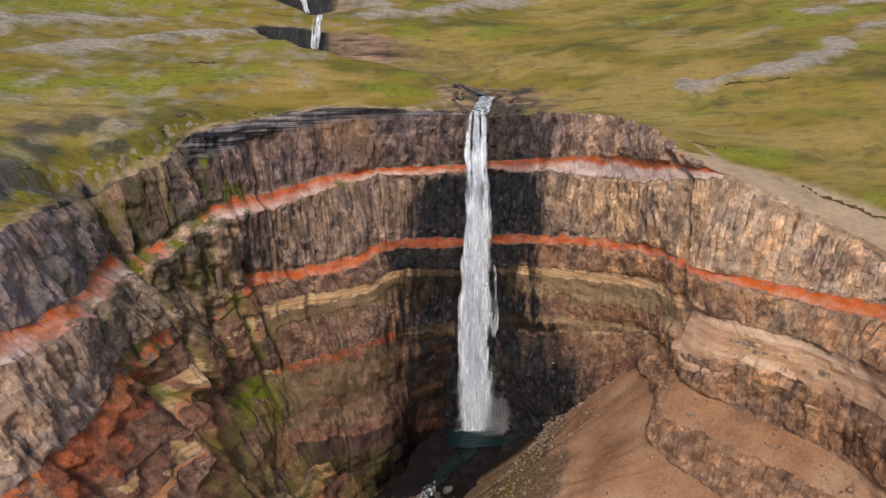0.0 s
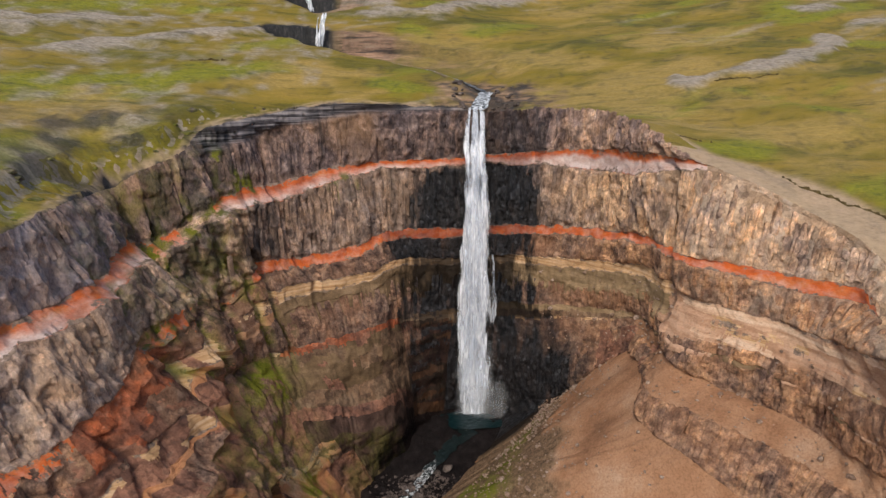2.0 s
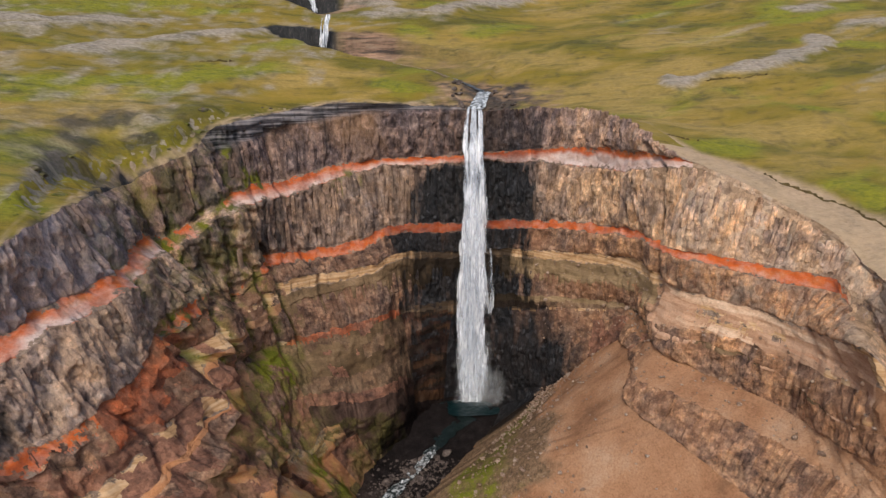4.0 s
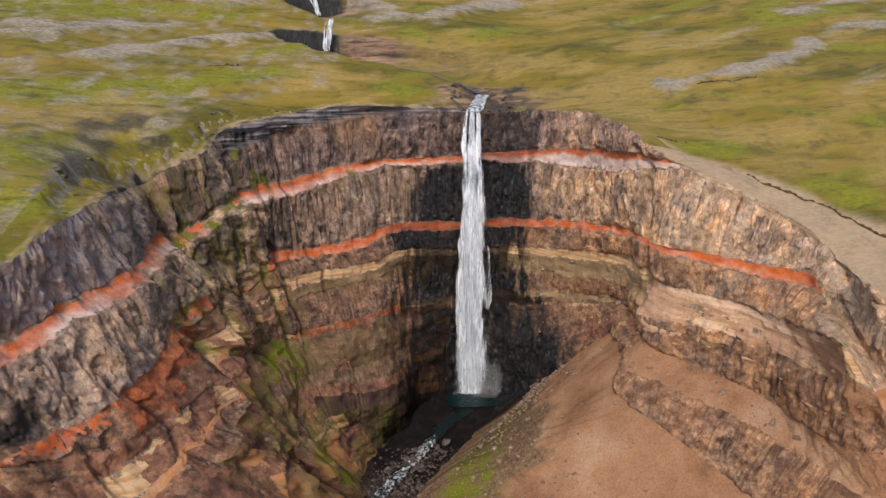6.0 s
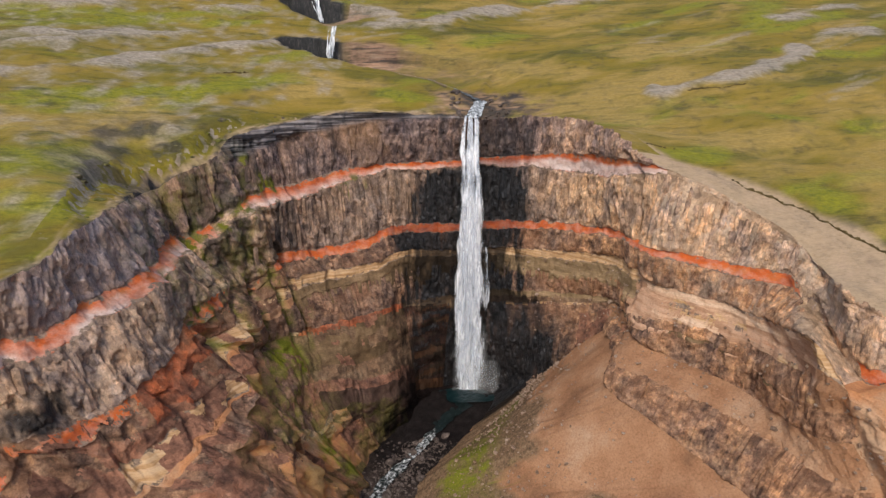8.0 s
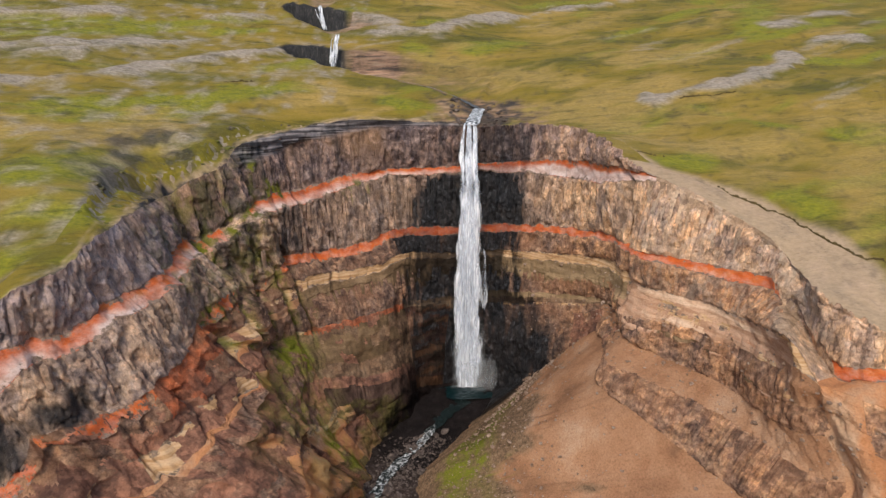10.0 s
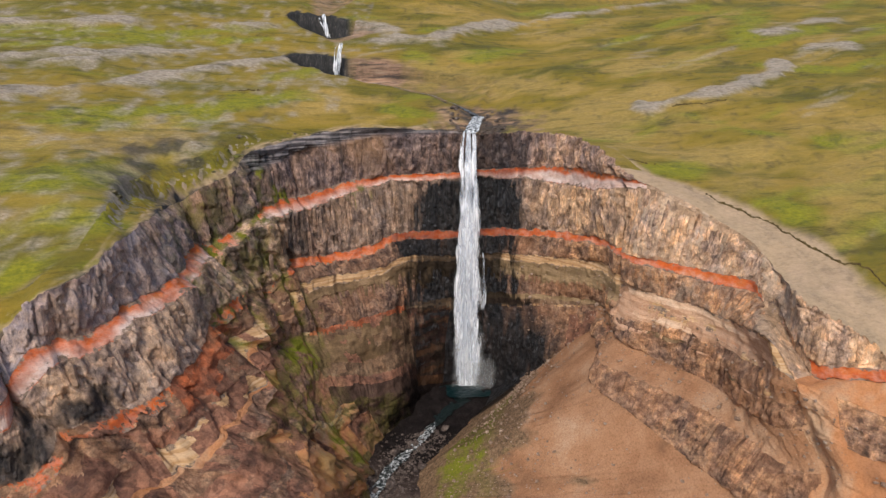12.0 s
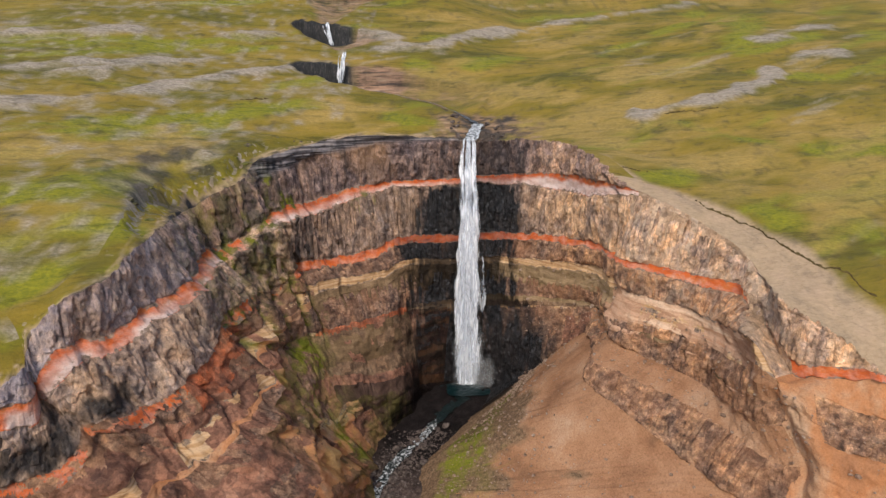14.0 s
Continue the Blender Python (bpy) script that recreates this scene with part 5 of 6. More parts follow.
def ground_material():
    m, nt, b = mat("heath")
    n1 = noise_out(nt, (0.012, 0.045, 0.04), 1.0, 8, 0.62, 12.0)
    grass = ramp(nt, n1, [(0.3, (0.070, 0.066, 0.004)), (0.42, (0.135, 0.112, 0.006)), (0.54, (0.21, 0.150, 0.010)), (0.68, (0.30, 0.198, 0.035))])
    fine = noise_out(nt, (0.5, 0.9, 0.9), 1.0, 7, 0.7)
    lush = ramp(nt, fine, [(0.3, (0.11, 0.12, 0.004)), (0.7, (0.275, 0.262, 0.008))])
    base = mix(nt, mth(nt, "MULTIPLY", attr(nt, "green"), 0.95), grass, lush)
    base = mix(nt, mth(nt, "MULTIPLY", attr(nt, "dry"), 0.8), base, ramp(nt, fine, [(0.3, (0.27, 0.18, 0.042)), (0.7, (0.43, 0.295, 0.095))]))
    stony = ramp(nt, fine, [(0.3, (0.19, 0.157, 0.135)), (0.5, (0.325, 0.272, 0.24)), (0.7, (0.45, 0.39, 0.355))])
    base = mix(nt, mth(nt, "MULTIPLY", attr(nt, "gravel"), ramp(nt, fine, [(0.3, (0.7, 0.7, 0.7)), (0.6, (1, 1, 1))])), base, stony)
    dust = mix(nt, 0.5, ramp(nt, fine, [(0.3, (0.27, 0.178, 0.105)), (0.7, (0.48, 0.345, 0.225))]), ramp(nt, noise_out(nt, (0.12, 0.12, 0.12), 1.0, 7, 0.7), [(0.35, (0.25, 0.19, 0.13)), (0.5, (0.42, 0.305, 0.19)), (0.65, (0.50, 0.355, 0.24))]))
    base = mix(nt, attr(nt, "bare"), base, dust)
    earth = ramp(nt, noise_out(nt, (0.05, 0.05, 0.5), 1.0, 7, 0.65), [(0.40, (0.07, 0.045, 0.034)), (0.46, (0.22, 0.13, 0.085)), (0.54, (0.36, 0.215, 0.145)), (0.66, (0.44, 0.30, 0.215))])
    base = mix(nt, attr(nt, "clay"), base, earth)
    # near-black wet rock, the upstream bowls' shade put into its colour
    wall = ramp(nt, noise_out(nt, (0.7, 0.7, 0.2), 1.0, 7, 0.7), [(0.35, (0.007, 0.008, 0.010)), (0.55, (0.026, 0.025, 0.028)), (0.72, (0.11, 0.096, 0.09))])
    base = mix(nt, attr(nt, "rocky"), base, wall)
    comb = noise_out(nt, (0.05, 0.3, 0.2), 1.0, 8, 0.7, 14.0)
    base = mix(nt, mth(nt, "SUBTRACT", 0.85, mth(nt, "MULTIPLY", attr(nt, "bare"), 0.65)), base, ramp(nt, comb, [(0.34, (0.42, 0.45, 0.32)), (0.46, (0.86, 0.87, 0.78)), (0.6, (0.98, 0.96, 0.86)), (0.75, (1.15, 1.1, 1.02))]), "MULTIPLY")
    tufts = noise_out(nt, (0.7, 1.5, 1.5), 1.0, 6, 0.78)
    base = mix(nt, 0.55, base, ramp(nt, tufts, [(0.3, (0.45, 0.47, 0.42)), (0.48, (0.95, 0.95, 0.95)), (0.72, (1.22, 1.2, 1.15))]), "MULTIPLY")
    nt.links.new(base, b.inputs["Base Color"])
    b.inputs["Roughness"].default_value = 0.95
    bump(nt, b, mth(nt, "ADD", fine, tufts), 0.5, 0.7)
    return m


HEATH = ground_material()
steep = np.hypot(*np.gradient(gz, gy, gx))
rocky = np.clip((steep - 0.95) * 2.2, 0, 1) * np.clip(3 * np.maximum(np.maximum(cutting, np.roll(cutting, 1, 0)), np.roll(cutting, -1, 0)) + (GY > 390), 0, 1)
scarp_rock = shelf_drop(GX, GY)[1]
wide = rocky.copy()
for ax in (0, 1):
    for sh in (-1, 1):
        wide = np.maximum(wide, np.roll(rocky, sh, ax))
# darkest on the west walls of the bowls, for their painted shade
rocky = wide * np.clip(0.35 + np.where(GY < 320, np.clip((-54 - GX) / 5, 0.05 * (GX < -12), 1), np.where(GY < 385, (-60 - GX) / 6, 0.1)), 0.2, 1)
rocky = np.maximum(rocky, np.clip(scarp_rock + 1.1 * fbm(GX / 4, GY / 4, 0, 4, 98) - 0.6, 0, 0.35))
gravel = np.maximum(gravel, 0.45 * np.clip(shelf * 2, 0, 1) * np.clip(0.3 + 1.3 * fbm(GX / 6, GY / 6, 0, 4, 141), 0, 1))
rocky = np.maximum(rocky, 0.75 * np.clip(shelf * 2, 0, 1) * np.clip(0.4 + 1.4 * fbm(GX / 5, GY / 4, 0, 4, 142), 0, 1))
green = np.maximum(green, 0.6 * np.clip(shelf * 2, 0, 1) * np.clip(-0.1 + 1.5 * fbm(GX / 8, GY / 7, 0, 4, 143), 0, 1))
clay = np.maximum(np.clip(terrace * 1.4, 0, 1), 0.7 * np.clip(cutting * 1.5, 0, 1) * np.clip((GX + 62 - (GY - 290) * -0.4) / 6, 0, 1) * np.clip((GY - 255) / 20, 0, 1) * np.clip(1.05 + 0.7 * fbm(GX / 9, GY / 9, 0, 3, 144) - np.clip((GX + 28) / 25, 0, 1), 0, 1))
verts = np.stack([GX, GY, gz - 0.06], -1)
idx = np.arange(GX.size).reshape(GX.shape)
quads = np.stack([idx[:-1, :-1], idx[:-1, 1:], idx[1:, 1:], idx[1:, :-1]], -1)
keep = ~(hole[:-1, :-1] | hole[:-1, 1:] | hole[1:, 1:] | hole[1:, :-1])
gm = bpy.data.meshes.new("ground")
dry = dry_mask(GX, GY)
lip_bank = np.maximum(lip_mask(GX, GY), np.clip(1.5 - to_stream / np.interp(GY, [236, 262, 285], [4.5, 3.0, 2.0]) + 0.6 * fbm(GX / 5, GY / 4, 0, 4, 155), 0, 0.9) * (GY > 222) * (GY < 292))
clay, rocky = np.maximum(clay, 0.85 * lip_bank), np.maximum(rocky, 0.9 * lip_bank * np.clip(0.35 + 1.6 * fbm(GX / 5, GY / 2.5, 0, 3, 154), 0, 1))
MASKS = {"dry": dry, "gravel": gravel, "green": green, "bare": bare, "rocky": rocky, "clay": clay}
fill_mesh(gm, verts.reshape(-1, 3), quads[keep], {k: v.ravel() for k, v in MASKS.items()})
gm.materials.append(HEATH)
ground = tagged(new("ground", gm), "olive heath with green moss and bands of grey gravel", "ground", kind="structure")

# the turf's edge along the rim
edge_rows, em = [], {k: [] for k in MASKS}
for d in (0, 0.5, 1.2, 2.0, 2.8, 3.6, 4.4, 5.2, 6.0, 6.8, 7.6, 8.4, 9.4, 10.5):
    q = rim_line.copy()
    q[:, 0] -= out[:, 0] * d - (disp[0] * out[:, 0] if d < 1 else 0)
    q[:, 1] -= out[:, 1] * d - (disp[0] * out[:, 1] if d < 1 else 0)
    if d == 0:
        q = P[0].copy()
    else:
        base = from_rim(q[:, 0], q[:, 1])
        c2, _ = carve(q[:, 0], q[:, 1], base)
        q[:, 2] = c2 + 0.02 - (0.6 if d > 10 else 0)
    edge_rows.append(q)
    g1, g2 = ground_masks(q[:, 0], q[:, 1], q[:, 2])
    on_shelf = np.clip(3.0 - 2 * np.hypot((q[:, 0] + 98) / 24, (q[:, 1] - 160) / 22), 0, 1)
    em["gravel"].append(g1), em["green"].append(g2 * (1 - 0.6 * on_shelf))
    em["bare"].append(np.clip(1.0 - 0.4 * d + 0.7 * fbm(arcs / 4, d, 0, 3, 106) + 6 * (us > 12.8), 0, 1))
    em["clay"].append(0.85 * lip_mask(q[:, 0], q[:, 1]))
    em["dry"].append(dry_mask(q[:, 0], q[:, 1]))
    em["rocky"].append(np.clip(0.8 - 0.9 * d + fbm(arcs / 3, d, 0, 3, 107), 0, 1) * np.clip((11.5 - us) / 2, 0, 1) * 0.8 + 0.7 * on_shelf * np.clip(0.3 + 1.4 * fbm(q[:, 0] / 5, q[:, 1] / 4, 0, 4, 142), 0, 1) + 0.8 * lip_mask(q[:, 0], q[:, 1]) * np.clip(0.3 + 1.6 * fbm(q[:, 0] / 5, q[:, 1] / 2.5, 0, 3, 154), 0, 1))
layer("turf_edge", grid_mesh("turf_edge", np.array(edge_rows)[::-1], {k: np.array(v)[::-1] for k, v in em.items()}), HEATH, ground, "crumbling turf edge above the cliff")

# ---- gorge floor ----
fgx, fgy = np.arange(-75, 75.1, 1.0), np.arange(-195, 224, 1.0)
FX, FY = np.meshgrid(fgx, fgy)
FZ = floor_z(FY) + 0.5 * fbm(FX / 4, FY / 4, 0, 4, 111)
bed = np.abs(FX - np.interp(FY, [-200, 60, 110, 135, 150, 160, 172, 182, 195, 206, 214], [-15, -38, -32, -27, -23, -17, -9, -3, 5, 12, 13]))
FZ = FZ + np.clip((bed - 3.5) / 5, 0, 1) * 0.8
fwet = np.clip(1.9 - np.hypot(FX - 8, FY - 205) / 44, 0.2, 1)
fm = grid_mesh("gorge_floor", np.stack([FX, FY, FZ], -1)[:, ::-1], {"wet_shade": fwet[:, ::-1], "moss": 0 * fwet})
fm.materials.append(RUBBLE)
tagged(new("gorge_floor", fm), "dark stony bed of the gorge", "ground", kind="structure")


# ---- water ----
def water_material(name, foam_lo, foam_hi, stretch, deep=(0.008, 0.014, 0.014)):
    m, nt, b = mat(name)
    n = noise_out(nt, stretch, 1.0, 6, 0.65)
    f = mth(nt, "ADD", n, mth(nt, "MULTIPLY", mth(nt, "SUBTRACT", attr(nt, "foam"), 0.5), 0.6))
    foam = ramp(nt, f, [(foam_lo, (0, 0, 0)), (foam_hi, (1, 1, 1))])
    nt.links.new(mix(nt, foam, deep, (0.82, 0.85, 0.86)), b.inputs["Base Color"])
    nt.links.new(ramp(nt, foam, [(0, (0.3, 0.3, 0.3)), (1, (0.8, 0.8, 0.8))]), b.inputs["Roughness"])
    b.inputs["Specular IOR Level"].default_value = 0.25
    bump(nt, b, n, 0.5, 0.3)
    return m


def ribbon(name, pts, widths, n_across, material, lift=0.0, foam=0.5, wob=0.25, seed=0):
    pts = np.array(pts, float)
    s = np.r_[0, np.cumsum(np.linalg.norm(np.diff(pts, axis=0), axis=1))]
    q = np.linspace(0, s[-1], max(8, int(s[-1] / 0.7)))
    line = np.stack([np.interp(q, s, pts[:, k]) for k in range(3)], 1)
    w = np.interp(q, s, widths)
    t = np.gradient(line[:, :2], axis=0)
    t = np.stack([np.convolve(np.pad(t[:, k], 4, "edge"), np.ones(9) / 9, "valid") for k in (0, 1)], 1)
    t /= np.linalg.norm(t, axis=1)[:, None] + 1e-9
    v = np.linspace(-0.5, 0.5, n_across)
    ww = w[:, None] * (1 + 0.3 * vnoise(q / 2.5, 0, 0, seed)[:, None])
    X = line[:, None, 0] + t[:, None, 1] * v * ww
    Y = line[:, None, 1] - t[:, None, 0] * v * ww
    Zs = line[:, None, 2] + lift + wob * fbm(X / 1.5, Y / 1.5, 0, 3, seed + 7)
    foam = foam(line[:, 1]) if callable(foam) else foam
    fo = np.broadcast_to(np.asarray(foam, float).reshape(-1, 1) if np.ndim(foam) else foam, X.shape)
    me = grid_mesh(name, np.stack([X, Y, Zs], -1), {"foam": fo})
    me.materials.append(material)
    return new(name, me)


BROOK = water_material("brook_water", 0.42, 0.66, (0.8, 0.8, 0.8))
POOL = water_material("pool_water", 0.74, 1.0, (0.35, 0.35, 0.35), (0.004, 0.016, 0.018))
low_path = [(10, 197, -1.4), (3, 190, -3.6), (-3, 182, -6.6), (-9, 172, -9.0), (-16, 161, -9.5), (-22, 151, -9.8), (-26, 137, -10.3), (-31, 112, -13.0), (-37, 60, -20.5), (-20, -150, -29)]
tagged(ribbon("stream", low_path, [9, 7, 4.5, 3.2, 4.5, 4.5, 4, 4, 5, 5], 11, BROOK, 0.5, lambda y: np.interp(y, [140, 155, 174, 180, 184, 194], [0.42, 0.4, 0.46, 0.36, 0.12, 0.1]), 0.3, 3), "white-water stream running over dark stones", "stream", kind="structure")
tagged(ribbon("lip_stream", [tuple(p) for p in STREAM[:3]], [5.5, 7.0, 5], 13, BROOK, 0.3, 0.5, 0.15, 4), "white water running to the lip of the falls", "stream", kind="structure")
tagged(ribbon("upper_stream", [tuple(p) for p in STREAM[2:8]], [3, 1.2, 1.0, 1.0, 1.2, 3.0], 5, BROOK, 0.12, 0.33, 0.1, 5), "thin dark stream in the gully above the falls", "stream", kind="structure")

pool_a, pool_r = np.meshgrid(np.linspace(0, 2 * math.pi, 97), np.linspace(0.02, 1, 30))
reach_out = pool_r * (1 + 0.1 * np.sin(3 * pool_a + 1) + 0.08 * np.sin(5 * pool_a))
pool_x, pool_y = 14 + 15 * np.cos(pool_a) * reach_out, 202.5 + 7.5 * np.sin(pool_a) * reach_out
churn = np.clip(1.3 - np.abs(pool_y - 207.4 + 0.5 * vnoise(pool_x / 2, 0, 0, 171)) / 2.0, 0, 1.3) * np.clip(1.5 - np.abs(pool_x - 12.4) / 8, 0, 1)
pmesh = grid_mesh("plunge_pool", np.stack([pool_x, pool_y, -0.35 + 0.12 * fbm(pool_x / 1.5, pool_y / 1.5, 0, 3, 172)], -1), {"foam": churn})
pmesh.materials.append(POOL)
tagged(new("plunge_pool", pmesh), "dark teal plunge pool with foam under the falls", "pool", kind="structure")


def falls_material(name, lo, hi, stretch):
    m, nt, b = mat(name)
    n = noise_out(nt, stretch, 1.0, 8, 0.68)
    pulse = noise_out(nt, (0.3, 0.3, 0.09), 1.0, 5, 0.65)
    n = mth(nt, "ADD", mth(nt, "MULTIPLY", n, 0.7), mth(nt, "MULTIPLY", pulse, 0.3))
    edge = attr(nt, "edge")
    f = mth(nt, "SUBTRACT", mth(nt, "ADD", n, 0.0), mth(nt, "MULTIPLY", edge, 0.62))
    al = ramp(nt, f, [(lo, (0, 0, 0)), (hi, (1, 1, 1))])
    nt.links.new(al, b.inputs["Alpha"])
    nt.links.new(ramp(nt, n, [(0.40, (0.26, 0.30, 0.36)), (0.47, (0.46, 0.50, 0.56)), (0.54, (0.66, 0.69, 0.74)), (0.6, (0.84, 0.86, 0.89))]), b.inputs["Base Color"])
    b.inputs["Roughness"].default_value = 0.7
    bump(nt, b, n, 0.2, 0.5)
    return m


FALL_IN = falls_material("falls_core", 0.24, 0.46, (0.62, 0.3, 0.05))
FALL_OUT = falls_material("falls_spray", 0.36, 0.70, (0.55, 0.3, 0.06))
FALL_THIN = falls_material("cascade_water", 0.38, 0.55, (1.3, 0.3, 0.06))


def curtain(name, top, foot, w_top, w_foot, depth, material, parent, seed, rows=110, cols=26):
    """A bowed sheet of falling water that widens and breaks up on its way down."""
    top, foot = np.array(top, float), np.array(foot, float)
    t = np.linspace(0, 1, rows)[:, None]
    v = np.linspace(-1, 1, cols)[None, :]
    w = (w_top + (w_foot - w_top) * t ** 0.5) / 2
    w = w * (1 + 0.16 * vnoise(t * 16, v * 0 + np.sign(v) * 3, 0, seed))
    X = top[0] + (foot[0] - top[0]) * t + v * w
    Y = top[1] + (foot[1] - top[1]) * (1 - (1 - t) ** 4) - depth * np.sqrt(np.clip(1 - v * v, 0, 1)) * (0.35 + 0.65 * t)
    Zs = top[2] + (foot[2] - top[2]) * t + 0 * v
    Y = Y - (0.35 + 0.5 * t) * fbm(X / 1.1, Zs / 7, 0, 3, seed + 2)
    X = X + (0.15 + 0.5 * t) * fbm(X / 2, Zs / 8, 5, 3, seed + 3)
    edge = np.clip((np.abs(v) - 0.45) / 0.55, 0, 1) ** 1.5 * (0.5 + 0.5 * t) + 0.15 * np.clip((t - 0.9) * 10, 0, 1) + (0.8 * np.clip((0.35 - t) * 3, 0, 1) if name == "spray" else 0)
    if rows > 100:      # three strands at the lip, which join on the way down
        edge = edge + 0.5 * np.exp(-((np.abs(v + 0.06) - 0.36) / 0.12) ** 2) * np.clip(1.0 - t * 2.6, 0, 1)
    return layer(name, grid_mesh(name, np.stack([X, Y, Zs], -1), {"edge": edge + 0 * v}), material, parent)


falls = tagged(new("waterfall"), "tall white waterfall dropping from the rim into the pool", "waterfall")
falls.location = (0, 0, 0)
curtain("water_core", (12.6, 220.6, 124.6), (12.4, 207.6, -0.3), 5.4, 16.5, 1.2, FALL_IN, falls, 201)
curtain("water_veil", (12.7, 220.0, 124.3), (12.9, 207.2, -0.3), 6.0, 20.5, 1.8, FALL_OUT, falls, 211)
curtain("water_veil", (12.6, 220.9, 124.2), (12.0, 207.9, -0.3), 6.0, 19.0, 1.0, FALL_OUT, falls, 221)
curtain("water_strand", (19.8, 212.5, 68), (20.2, 207.5, 40), 0.8, 3.0, 0.5, FALL_OUT, falls, 226, 60, 12)


def mist_material():
    m, nt, b = mat("mist")
    n = noise_out(nt, (0.16, 0.16, 0.10), 1.0, 5, 0.6)
    f = mth(nt, "SUBTRACT", n, mth(nt, "MULTIPLY", attr(nt, "edge"), 0.5))
    nt.links.new(ramp(nt, f, [(0.25, (0, 0, 0)), (0.75, (0.26, 0.26, 0.26))]), b.inputs["Alpha"])
    b.inputs["Base Color"].default_value = (0.75, 0.78, 0.80, 1)
    b.inputs["Roughness"].default_value = 1.0
    return m


MIST = mist_material()
curtain("spray", (13, 210, 40), (13.5, 207.0, -0.3), 9, 23, 1.5, MIST, falls, 251, 60, 30).visible_shadow = False
curtain("spray", (17, 208.5, 20), (19, 204.5, -0.3), 12, 24, 2.0, MIST, falls, 261, 40, 30).visible_shadow = False
for nm, top, foot, w0, w1 in (("small_waterfall", (-59.3, 300.0, 168.3), (-62, 296.0, 149.6), 2.2, 4.2), ("small_waterfall", (-79.8, 354.2, 190.0), (-76.6, 351, 175.0), 2.4, 3.4)):
    f2 = tagged(new(nm), "narrow white cascade between dark rock walls", "waterfall", "upstream cascades")
    curtain("water_core", top, foot, w0, w1, 0.6, FALL_THIN, f2, 231, 40, 12)
    curtain("water_veil", (top[0], top[1] - 0.5, top[2]), (foot[0], foot[1] - 0.8, foot[2]), w0 + 0.6, w1 + 1.4, 0.7, FALL_THIN, f2, 241, 40, 12)
    curtain("water_strand", (top[0] - 3.2, top[1] - 0.4, top[2] - 2.0), (foot[0] - 1.6, foot[1] - 0.6, foot[2] + 3.0), 0.5, 1.3, 0.3, FALL_THIN, f2, 243, 40, 8)


# ---- jointed columns standing out of the basalt ----
def prism(name, sides, rng):
    bm = bmesh.new()
    rings = []
    turn = rng.uniform(0, 6.28)
    rad = [rng.uniform(0.8, 1.15) for _ in range(sides)]
    for z, k in ((0, 0.35), (0.12, 0.92), (0.55, rng.uniform(0.9, 1.05)), (0.93, rng.uniform(0.78, 0.95)), (1.0, rng.uniform(0.45, 0.75))):
        ox, oy = rng.uniform(-0.08, 0.08), rng.uniform(-0.08, 0.08)
        lean = rng.uniform(-0.05, 0.05) if z > 0.9 else 0
        rings.append([bm.verts.new((ox + k * r * math.cos(turn + 2 * math.pi * i / sides), oy + k * r * math.sin(turn + 2 * math.pi * i / sides), z + lean * math.cos(i))) for i, r in enumerate(rad)])
    for lo, hi in zip(rings[:-1], rings[1:]):
        for i in range(sides):
            bm.faces.new((lo[i], lo[(i + 1) % sides], hi[(i + 1) % sides], hi[i]))
    bm.faces.new(rings[-1])
    me = bpy.data.meshes.new(name)
    bm.to_mesh(me)
    bm.free()
    return me


